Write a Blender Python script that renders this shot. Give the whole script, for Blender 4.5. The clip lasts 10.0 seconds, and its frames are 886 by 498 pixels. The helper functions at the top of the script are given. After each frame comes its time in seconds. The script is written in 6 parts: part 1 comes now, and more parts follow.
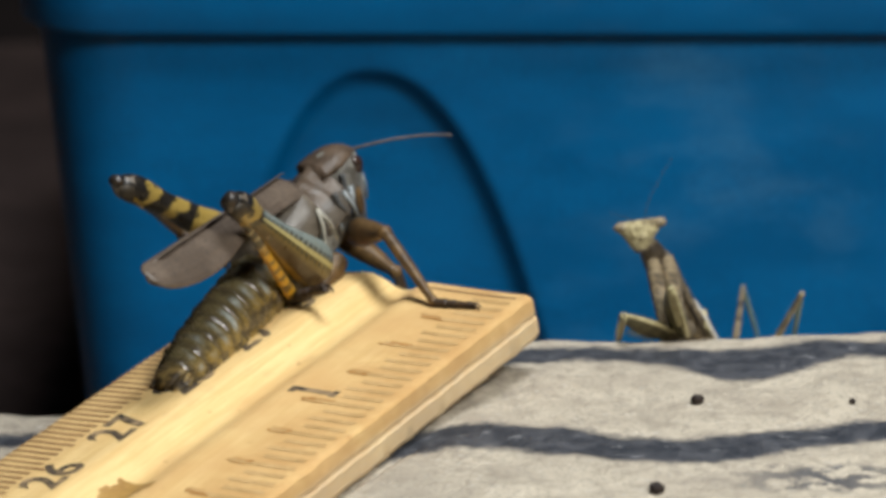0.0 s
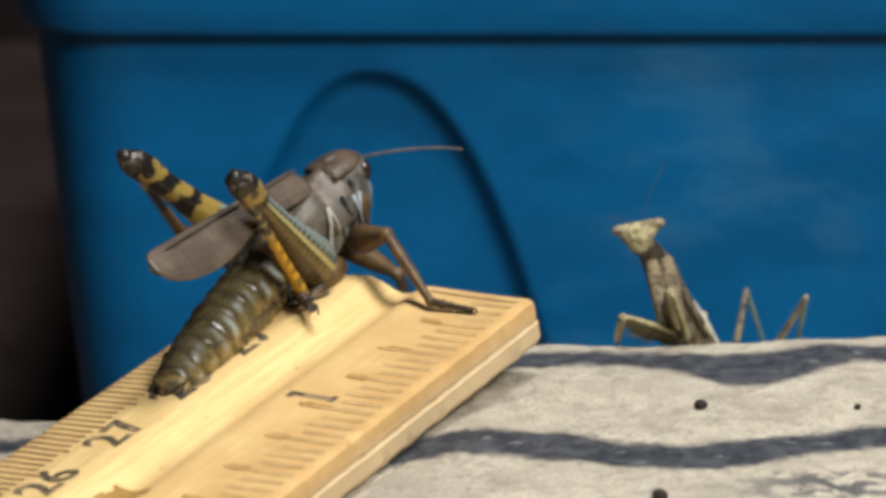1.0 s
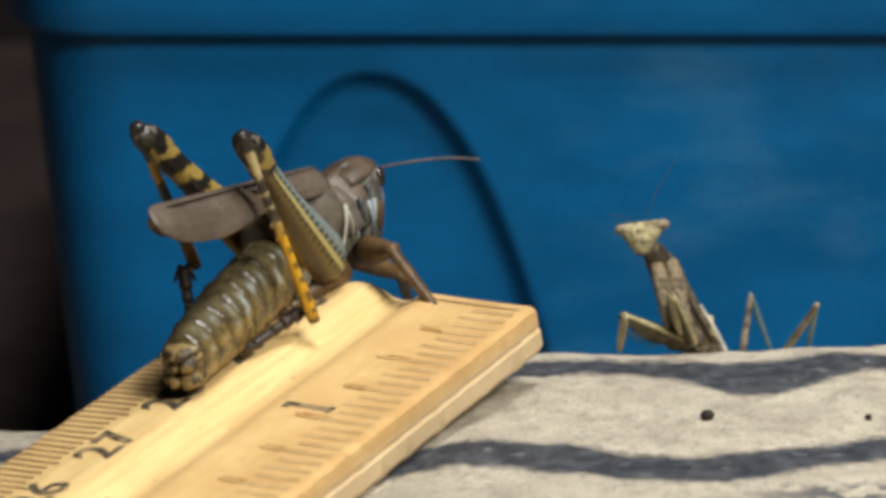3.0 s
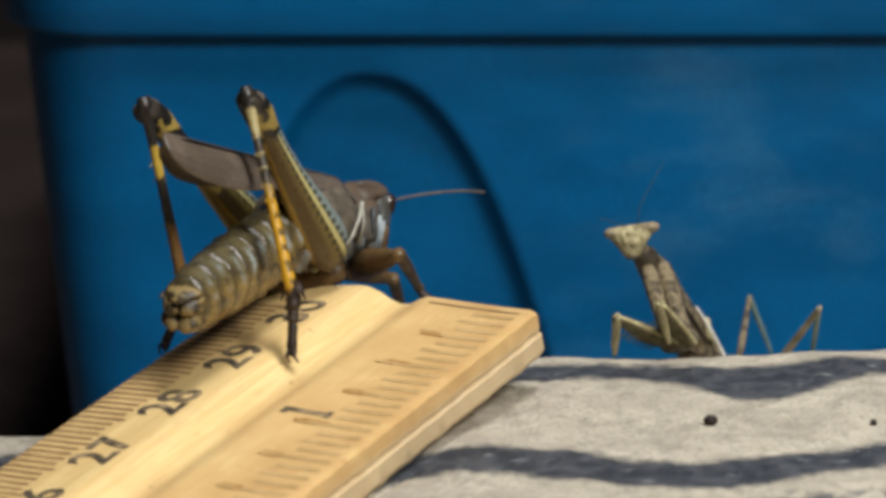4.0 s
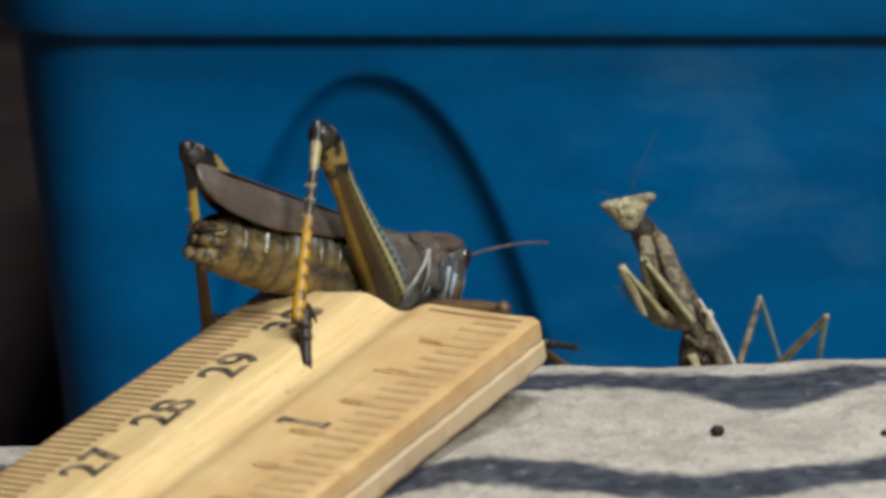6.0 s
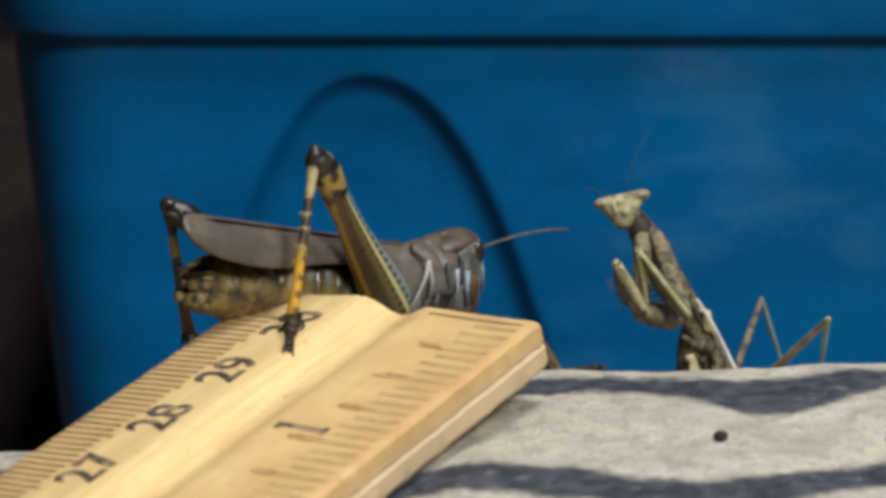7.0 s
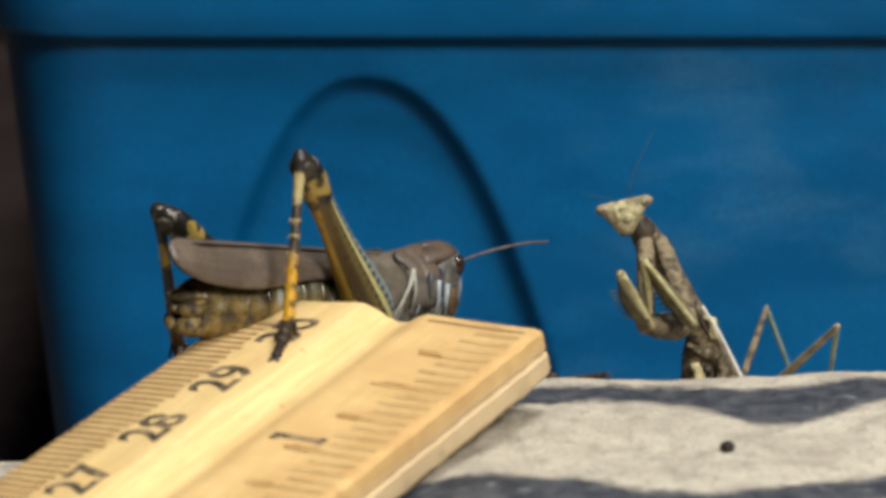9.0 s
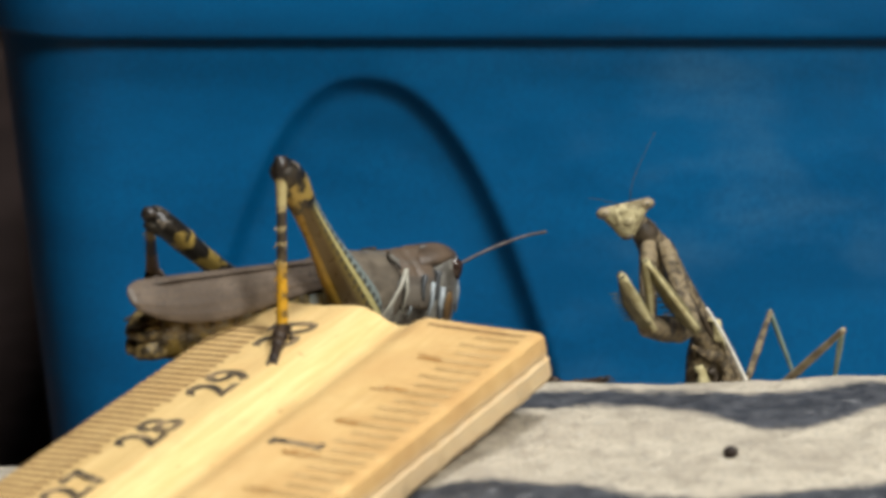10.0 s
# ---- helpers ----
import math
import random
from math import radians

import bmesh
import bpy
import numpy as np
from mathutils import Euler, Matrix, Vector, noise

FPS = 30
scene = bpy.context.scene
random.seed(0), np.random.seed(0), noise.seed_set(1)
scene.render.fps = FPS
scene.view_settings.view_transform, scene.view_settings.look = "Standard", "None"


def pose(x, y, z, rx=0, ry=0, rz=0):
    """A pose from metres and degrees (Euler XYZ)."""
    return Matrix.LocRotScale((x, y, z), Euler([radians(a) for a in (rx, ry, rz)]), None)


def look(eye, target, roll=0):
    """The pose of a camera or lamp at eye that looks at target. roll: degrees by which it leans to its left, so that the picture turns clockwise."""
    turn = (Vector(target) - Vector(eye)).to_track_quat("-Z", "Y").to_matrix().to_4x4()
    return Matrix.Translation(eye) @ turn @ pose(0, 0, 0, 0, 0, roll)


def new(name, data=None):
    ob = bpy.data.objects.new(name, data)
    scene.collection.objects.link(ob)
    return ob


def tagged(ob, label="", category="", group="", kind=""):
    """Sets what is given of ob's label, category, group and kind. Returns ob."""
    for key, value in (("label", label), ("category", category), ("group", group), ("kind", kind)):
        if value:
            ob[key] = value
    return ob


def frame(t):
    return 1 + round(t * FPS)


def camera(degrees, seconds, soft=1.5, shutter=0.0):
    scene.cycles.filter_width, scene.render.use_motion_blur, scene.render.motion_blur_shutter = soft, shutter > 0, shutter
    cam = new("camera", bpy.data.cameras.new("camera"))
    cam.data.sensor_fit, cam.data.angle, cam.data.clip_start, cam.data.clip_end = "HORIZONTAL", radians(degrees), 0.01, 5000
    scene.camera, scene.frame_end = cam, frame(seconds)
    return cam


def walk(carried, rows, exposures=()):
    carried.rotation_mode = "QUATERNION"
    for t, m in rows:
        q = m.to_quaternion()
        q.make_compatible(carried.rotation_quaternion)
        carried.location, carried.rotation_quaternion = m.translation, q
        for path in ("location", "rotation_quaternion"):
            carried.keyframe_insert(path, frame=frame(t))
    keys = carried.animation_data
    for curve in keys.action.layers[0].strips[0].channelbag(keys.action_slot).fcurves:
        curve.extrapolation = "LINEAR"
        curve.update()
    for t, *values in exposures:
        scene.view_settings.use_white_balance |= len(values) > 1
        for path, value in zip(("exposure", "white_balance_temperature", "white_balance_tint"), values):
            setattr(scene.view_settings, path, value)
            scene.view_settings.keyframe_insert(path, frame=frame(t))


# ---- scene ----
CM = 0.01          # the scene is planned in centimetres
TILT = 15.0        # degrees by which the lens looks down
LENS = 6600.0 / 784.0


def cm(x, y, z, rx=0, ry=0, rz=0):
    return pose(x * CM, y * CM, z * CM, rx, ry, rz)


def turned(rows, x, y, z):
    """Poses of a part that tips about one of its points: seconds and degrees, nose down."""
    p = Matrix.Translation(Vector((x, y, z)) * CM)
    return [(t, p @ Matrix.Rotation(radians(a), 4, "Y") @ p.inverted()) for t, a in rows]


def key(rows):
    return [(t, cm(*row)) for t, *row in rows]


# ---- camera: a slow straight glide towards the table, always looking the same way ----
cam = camera(2 * math.degrees(math.atan(1 / LENS)), 10.0, soft=3.8)
cam.data.dof.use_dof, cam.data.dof.focus_distance, cam.data.dof.aperture_fstop = True, 0.336, 44.0
FWD = Vector((0, math.cos(radians(TILT)), -math.sin(radians(TILT))))
RISE = Vector((0, math.sin(radians(TILT)), math.cos(radians(TILT))))
EYE = Vector((0, -33.109, 9.732))
path = []
for i in range(21):
    t = i * 0.5
    d = 34.5 * 1.06035 / (1 + 0.01207 * t)
    e = EYE + (34.5 - d) * (FWD + RISE * 0.06682)
    path.append((t, cm(e.x, e.y, e.z, 90 - TILT, 0, 0)))
walk(cam, path, exposures=((0, -0.12, 6000, 10), (0.5, -0.07, 6050, 10), (1, -0.02, 6150, 10), (1.5, 0.02, 6200, 10), (2.7, 0.0, 6250, 10), (3.8, -0.16, 6150, 10),
                           (4.5, -0.27, 5850, 10), (5, -0.32, 5750, 10), (5.7, -0.32, 5650, 10), (7, -0.18, 5800, 10), (7.5, -0.10, 5900, 10),
                           (8, -0.02, 6050, 10), (8.5, 0.02, 6150, 10), (10, 0.03, 6200, 10)))

# ---- light: two unseen warm lamps added over the table, dim room light ----
world = bpy.data.worlds.new("room_air")
scene.world = world
world.use_nodes = True
world.node_tree.nodes["Background"].inputs[0].default_value = (0.75, 0.85, 1.0, 1)
world.node_tree.nodes["Background"].inputs[1].default_value = 0.11


def area_lamp(name, eye, target, size, watts, colour):
    data = bpy.data.lights.new(name, "AREA")
    data.shape, data.size, data.energy, data.color = "DISK", size, watts, colour
    ob = new(name, data)
    ob.matrix_world = look(Vector(eye) * CM, Vector(target) * CM)
    return ob


# neither lamp is a known fixture; place and power set by eye
area_lamp("key_lamp", (18, -27, 29), (0, 0, 0), 0.12, 1.9, (1.0, 0.965, 0.87))
area_lamp("top_lamp", (5, -9, 50), (0, 0, 0), 0.16, 2.45, (1.0, 0.98, 0.93))


# ---- materials ----
class Nodes:
    """A small writer of node materials; coordinates are in centimetres of the object."""

    def __init__(self, name, rough=0.6, metal=0.0, spec=0.5):
        self.mat = bpy.data.materials.new(name)
        self.mat.use_nodes = True
        self.tree = self.mat.node_tree
        self.bsdf = self.tree.nodes["Principled BSDF"]
        self.bsdf.inputs["Roughness"].default_value = rough
        self.bsdf.inputs["Metallic"].default_value = metal
        self.bsdf.inputs["Specular IOR Level"].default_value = spec
        c = self.tree.nodes.new("ShaderNodeTexCoord")
        m = self.tree.nodes.new("ShaderNodeMapping")
        m.inputs["Scale"].default_value = (100, 100, 100)
        self.tree.links.new(c.outputs["Object"], m.inputs["Vector"])
        self.co = m.outputs["Vector"]
        s = self.tree.nodes.new("ShaderNodeSeparateXYZ")
        self.tree.links.new(self.co, s.inputs[0])
        self.x, self.y, self.z = s.outputs

    def put(self, socket, v):
        if isinstance(v, bpy.types.NodeSocket):
            self.tree.links.new(v, socket)
        else:
            socket.default_value = v

    def math(self, op, a, b=0.0, c=0.0):
        n = self.tree.nodes.new("ShaderNodeMath")
        n.operation = op
        for i, v in enumerate((a, b, c)):
            self.put(n.inputs[i], v)
        return n.outputs[0]

    def scaled(self, sx, sy, sz):
        n = self.tree.nodes.new("ShaderNodeVectorMath")
        n.operation = "MULTIPLY"
        self.put(n.inputs[0], self.co)
        n.inputs[1].default_value = (sx, sy, sz)
        return n.outputs[0]

    def noise(self, scale, detail=4.0, vec=None, rough=0.55):
        n = self.tree.nodes.new("ShaderNodeTexNoise")
        self.put(n.inputs["Vector"], vec or self.co)
        n.inputs["Scale"].default_value = scale
        n.inputs["Detail"].default_value = detail
        n.inputs["Roughness"].default_value = rough
        return n.outputs["Fac"]

    def step(self, v, lo, hi, a=0.0, b=1.0):
        n = self.tree.nodes.new("ShaderNodeMapRange")
        n.interpolation_type = "SMOOTHSTEP"
        self.put(n.inputs[0], v)
        for i, q in enumerate((lo, hi, a, b)):
            n.inputs[i + 1].default_value = q
        return n.outputs[0]

    def mix(self, f, a, b):
        n = self.tree.nodes.new("ShaderNodeMix")
        n.data_type = "RGBA"
        self.put(n.inputs[0], f)
        for i, v in ((6, a), (7, b)):
            self.put(n.inputs[i], (*v, 1) if isinstance(v, tuple) else v)
        return n.outputs[2]

    def colour(self, v):
        self.put(self.bsdf.inputs["Base Color"], (*v, 1) if isinstance(v, tuple) else v)
        return self

    def rough(self, v):
        self.put(self.bsdf.inputs["Roughness"], v)
        return self

    def bump(self, h, strength=0.3, dist=0.01):
        n = self.tree.nodes.new("ShaderNodeBump")
        n.inputs["Strength"].default_value = strength
        n.inputs["Distance"].default_value = dist * CM
        self.put(n.inputs["Height"], h)
        self.tree.links.new(n.outputs[0], self.bsdf.inputs["Normal"])
        return self


def mottled(name, a, b, scale, rough=0.6, fine=40.0, bump=0.4, dist=0.01, spec=0.4, lo=0.35, hi=0.65):
    """Two colours mixed by noise at one scale, with a finer grain over it."""
    m = Nodes(name, rough, 0, spec)
    big = m.step(m.noise(scale, 5), lo, hi)
    small = m.noise(fine, 3)
    c = m.mix(big, a, b)
    m.colour(m.mix(m.step(small, 0.3, 0.75, 0, 0.35), c, tuple(v * 0.55 for v in a)))
    m.rough(m.step(small, 0.2, 0.8, rough - 0.1, rough + 0.12))
    return m.bump(small, bump, dist).mat


def wood_material():
    m = Nodes("ruler_wood", 0.42, 0, 0.5)
    grain = m.noise(3.0, 6, m.scaled(0.35, 7, 7), 0.65)
    fine = m.noise(14.0, 4, m.scaled(0.4, 6, 6))
    blotch = m.noise(0.9, 3)
    c = m.mix(m.step(grain, 0.3, 0.7), (0.66, 0.45, 0.178), (0.79, 0.58, 0.268))
    c = m.mix(m.step(fine, 0.5, 0.8, 0, 0.28), c, (0.52, 0.32, 0.13))
    c = m.mix(m.step(blotch, 0.45, 0.75, 0, 0.5), c, (0.66, 0.40, 0.16))
    specks = m.noise(6.0, 3)
    c = m.mix(m.step(specks, 0.66, 0.74, 0, 0.65), c, (0.36, 0.19, 0.07))
    dirt = m.noise(2.2, 5)
    c = m.mix(m.step(dirt, 0.56, 0.78, 0, 0.3), c, (0.42, 0.27, 0.13))
    # inch half browner: stained wood, plus shade of its tilt put into the colour
    half = m.math("MULTIPLY", m.step(m.math("ADD", m.y, m.math("MULTIPLY_ADD", blotch, 0.5, -0.25)), 1.35, 1.75), m.step(m.noise(1.6, 4), 0.3, 0.7, 0.25, 0.75))
    c = m.mix(half, c, (0.58, 0.35, 0.14))
    # soiled strip along the inch marks
    soil = m.math("MULTIPLY", m.step(m.y, 1.9, 2.35), m.step(m.noise(2.6, 4, m.scaled(1, 0.6, 1)), 0.34, 0.66, 0.1, 0.6))
    c = m.mix(soil, c, (0.47, 0.265, 0.095))
    # soiled strip under the millimetre marks, greyer wood down the sides
    c = m.mix(m.math("MULTIPLY", m.step(m.y, 0.75, 0.45), m.step(dirt, 0.3, 0.6, 0.25, 0.55)), c, (0.46, 0.30, 0.125))
    c = m.mix(m.math("MULTIPLY", m.step(m.z, -0.12, -0.22), m.step(fine, 0.3, 0.7, 0.35, 0.75)), c, (0.52, 0.43, 0.29))
    m.colour(c)
    m.rough(m.step(fine, 0.2, 0.8, 0.34, 0.55))
    return m.bump(m.math("ADD", grain, fine), 0.4, 0.012).mat


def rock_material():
    """Pale grainy stone with long dark bands, broken patches and painted glints."""
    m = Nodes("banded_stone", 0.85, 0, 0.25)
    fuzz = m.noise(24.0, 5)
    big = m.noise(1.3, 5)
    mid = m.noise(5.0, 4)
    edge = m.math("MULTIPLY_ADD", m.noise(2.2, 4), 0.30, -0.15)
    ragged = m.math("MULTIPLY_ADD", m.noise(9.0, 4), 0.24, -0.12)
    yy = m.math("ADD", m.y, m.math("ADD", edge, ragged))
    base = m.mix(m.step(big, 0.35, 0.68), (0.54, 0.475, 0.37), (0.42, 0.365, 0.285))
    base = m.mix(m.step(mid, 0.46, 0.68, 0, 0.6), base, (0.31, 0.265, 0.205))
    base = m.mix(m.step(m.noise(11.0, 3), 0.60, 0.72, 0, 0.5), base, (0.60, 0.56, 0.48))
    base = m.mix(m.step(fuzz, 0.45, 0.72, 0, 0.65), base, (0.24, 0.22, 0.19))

    def bell(x0, width):
        q = m.math("DIVIDE", m.math("SUBTRACT", m.x, x0), width)
        return m.math("EXPONENT", m.math("MULTIPLY", m.math("MULTIPLY", q, q), -1.0))

    def band(y0, half, x0, width, sag, swell, lo=-0.09, hi=0.12):
        g = bell(x0, width)
        d = m.math("ABSOLUTE", m.math("SUBTRACT", yy, m.math("MULTIPLY_ADD", g, -sag, y0)))
        return m.step(m.math("SUBTRACT", d, m.math("MULTIPLY_ADD", g, swell, half)), lo, hi, 1, 0)

    dark = band(-0.98, 0.245, 2.85, 0.62, 0.42, 0.26)
    dark = m.math("MAXIMUM", dark, band(-3.40, 0.31, 2.15, 1.15, 0.62, 0.04))
    for y, h, x0 in ((-6.4, 0.25, 1.0), (-8.1, 0.2, 4.0), (1.2, 0.22, -3.0), (2.4, 0.2, 2.0)):
        dark = m.math("MAXIMUM", dark, band(y, h, x0, 1.5, 0.4, 0.05))
    patch = m.math("MULTIPLY", bell(3.3, 0.75), band(-4.75, 0.2, 3.4, 0.8, 0.1, 0.1))
    dark = m.math("MAXIMUM", dark, m.math("MULTIPLY", patch, m.step(mid, 0.42, 0.55, 0, 0.9)))
    ink = m.mix(m.step(mid, 0.35, 0.7), (0.028, 0.031, 0.039), (0.078, 0.080, 0.090))
    ink = m.mix(m.step(fuzz, 0.45, 0.8, 0, 0.45), ink, (0.15, 0.15, 0.155))
    # small white glints on the dark bands, painted as pale specks
    glints = m.step(m.noise(7.0, 2, m.scaled(0.45, 1.6, 1)), 0.68, 0.74, 0, 0.7)
    ink = m.mix(m.math("MULTIPLY", glints, 0.8), ink, (0.42, 0.42, 0.42))
    c = m.mix(dark, base, ink)
    m.colour(c)
    m.rough(m.step(dark, 0.0, 1.0, 0.88, 0.55))
    return m.bump(m.math("ADD", fuzz, m.math("MULTIPLY", mid, 1.5)), 0.8, 0.045).mat


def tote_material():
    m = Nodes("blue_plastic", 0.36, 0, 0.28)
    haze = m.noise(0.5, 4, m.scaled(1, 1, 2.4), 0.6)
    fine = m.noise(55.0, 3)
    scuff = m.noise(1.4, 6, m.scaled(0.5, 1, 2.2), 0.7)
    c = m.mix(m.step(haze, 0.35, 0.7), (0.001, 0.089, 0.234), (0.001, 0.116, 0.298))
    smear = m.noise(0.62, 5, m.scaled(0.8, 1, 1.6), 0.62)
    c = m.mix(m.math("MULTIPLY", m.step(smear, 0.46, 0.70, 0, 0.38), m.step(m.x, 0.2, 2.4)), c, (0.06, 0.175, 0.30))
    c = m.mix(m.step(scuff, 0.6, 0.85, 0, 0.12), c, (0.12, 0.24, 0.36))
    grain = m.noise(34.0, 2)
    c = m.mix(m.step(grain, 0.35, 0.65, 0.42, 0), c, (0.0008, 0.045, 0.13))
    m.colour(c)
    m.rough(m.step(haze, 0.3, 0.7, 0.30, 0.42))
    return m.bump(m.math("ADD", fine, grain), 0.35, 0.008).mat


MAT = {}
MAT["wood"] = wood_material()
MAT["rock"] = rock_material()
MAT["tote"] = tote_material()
# deep shade on the north and west walls is put into this dark brown
MAT["wall"] = mottled("shaded_brown_panel", (0.030, 0.023, 0.022), (0.021, 0.017, 0.0165), 0.4, 0.75, 9.0, spec=0.12)
MAT["table"] = mottled("table_wood", (0.082, 0.058, 0.052), (0.054, 0.039, 0.036), 0.3, 0.7, 2.0, spec=0.1)
MAT["plaster"] = mottled("plaster", (0.55, 0.53, 0.5), (0.5, 0.48, 0.45), 0.1, 0.9, 1.0)
MAT["ink"] = mottled("black_ink", (0.055, 0.042, 0.03), (0.40, 0.28, 0.15), 6.0, 0.6, 30, 0.1, lo=0.42, hi=0.72)
MAT["tick"] = mottled("worn_brown_ink", (0.34, 0.205, 0.085), (0.24, 0.135, 0.055), 3.0, 0.55, 30, 0.1)
MAT["inch_ink"] = mottled("faded_brown_ink", (0.57, 0.375, 0.165), (0.43, 0.27, 0.105), 3.0, 0.55, 30, 0.1)
MAT["rust"] = mottled("rusty_ink", (0.40, 0.205, 0.055), (0.30, 0.14, 0.035), 4.0, 0.55, 30, 0.1)
MAT["stain"] = mottled("brown_stain", (0.42, 0.25, 0.07), (0.32, 0.18, 0.05), 4.0, 0.5, 20, 0.1)
MAT["pellet"] = mottled("dark_pellet", (0.012, 0.006, 0.004), (0.024, 0.013, 0.008), 12, 0.7)

# grasshopper skin
MAT["g_back"] = mottled("brown_saddle", (0.118, 0.082, 0.055), (0.058, 0.040, 0.027), 6, 0.42, 45, 0.5, 0.012)
MAT["g_side"] = mottled("grey_flank", (0.225, 0.215, 0.185), (0.056, 0.048, 0.037), 7, 0.36, 50, 0.7, 0.015, 0.6, lo=0.38, hi=0.62)
MAT["g_olive"] = mottled("olive_thorax", (0.1088, 0.0918, 0.0408), (0.0476, 0.0408, 0.0238), 6, 0.4, 45, 0.5, 0.012)
MAT["g_wing"] = None
MAT["g_shoulder"] = mottled("grey_brown_shoulder", (0.155, 0.128, 0.094), (0.076, 0.061, 0.045), 5, 0.36, 40, 0.5, 0.012, 0.5)
MAT["g_leg"] = mottled("brown_leg", (0.140, 0.080, 0.027), (0.062, 0.036, 0.015), 9, 0.42, 60, 0.4)
MAT["g_foot"] = mottled("dark_brown_foot", (0.022, 0.014, 0.010), (0.048, 0.029, 0.016), 12, 0.45, 60, 0.4)
MAT["g_pale"] = mottled("pale_streak", (0.40, 0.38, 0.31), (0.28, 0.265, 0.215), 14, 0.4, 60, 0.3)
# gleams on the saddle and face, painted in this pale blue-grey
MAT["g_glint"] = mottled("pale_blue_grey_glint", (0.34, 0.38, 0.39), (0.20, 0.215, 0.22), 14, 0.35, 60, 0.3)
MAT["g_dark"] = mottled("blackish_mark", (0.016, 0.013, 0.010), (0.05, 0.038, 0.022), 14, 0.55, 60, 0.3)
MAT["g_slate"] = mottled("slate_mark", (0.075, 0.08, 0.084), (0.045, 0.046, 0.047), 12, 0.45, 60, 0.3)
MAT["g_eye"] = mottled("dark_eye", (0.020, 0.012, 0.009), (0.045, 0.022, 0.014), 14, 0.18, 60, 0.1, spec=0.7)
MAT["g_horn"] = mottled("rosy_antenna", (0.135, 0.115, 0.105), (0.07, 0.06, 0.056), 14, 0.5, 60, 0.3)
MAT["g_tail"] = mottled("spotted_tail", (0.25, 0.175, 0.066), (0.026, 0.018, 0.011), 9, 0.4, 50, 0.6, 0.012, lo=0.45, hi=0.55)
# mantis skin
MAT["m_face"] = mottled("cream_face", (0.50, 0.43, 0.235), (0.15, 0.11, 0.05), 11, 0.5, 45, 0.9, 0.02, lo=0.45, hi=0.64)
MAT["m_eye"] = mottled("milky_eye", (0.37, 0.30, 0.185), (0.24, 0.19, 0.115), 12, 0.3, 60, 0.1)
MAT["m_body"] = mottled("mantis_brown", (0.27, 0.205, 0.115), (0.062, 0.044, 0.025), 17, 0.40, 34, 1.0, 0.035, 0.5, lo=0.42, hi=0.58)
MAT["m_dark"] = mottled("mantis_dark", (0.075, 0.054, 0.032), (0.03, 0.021, 0.013), 9, 0.55, 50, 0.6)
MAT["m_leg"] = mottled("pale_tan_leg", (0.54, 0.475, 0.26), (0.38, 0.315, 0.15), 12, 0.5, 60, 0.4)
MAT["m_olive"] = mottled("olive_limb", (0.21, 0.18, 0.083), (0.085, 0.070, 0.034), 10, 0.5, 60, 0.4)
MAT["m_green"] = mottled("green_grey_shin", (0.44, 0.52, 0.40), (0.28, 0.36, 0.27), 12, 0.5, 60, 0.3)
MAT["m_tan"] = mottled("tan_thigh", (0.45, 0.375, 0.245), (0.25, 0.195, 0.12), 10, 0.5, 60, 0.4)
MAT["m_edge"] = mottled("white_wing_edge", (0.72, 0.69, 0.6), (0.55, 0.5, 0.42), 12, 0.45, 60, 0.3)


def wing_material():
    m = Nodes("brown_wing", 0.42, 0, 0.45)
    veins = m.noise(6.0, 4, m.scaled(0.7, 4, 4), 0.6)
    cloud = m.noise(2.4, 4)
    grain = m.noise(30.0, 3)
    c = m.mix(m.step(cloud, 0.35, 0.65), (0.140, 0.106, 0.078), (0.090, 0.067, 0.049))
    c = m.mix(m.step(veins, 0.48, 0.72, 0, 0.35), c, (0.064, 0.051, 0.043))
    c = m.mix(m.step(grain, 0.40, 0.70, 0, 0.5), c, (0.052, 0.041, 0.034))
    c = m.mix(m.step(m.noise(9.0, 2), 0.66, 0.72, 0, 0.6), c, (0.045, 0.034, 0.027))
    m.colour(c)
    m.rough(m.step(grain, 0.3, 0.7, 0.34, 0.5))
    return m.bump(m.math("ADD", m.math("MULTIPLY", veins, 0.5), grain), 0.35, 0.010).mat


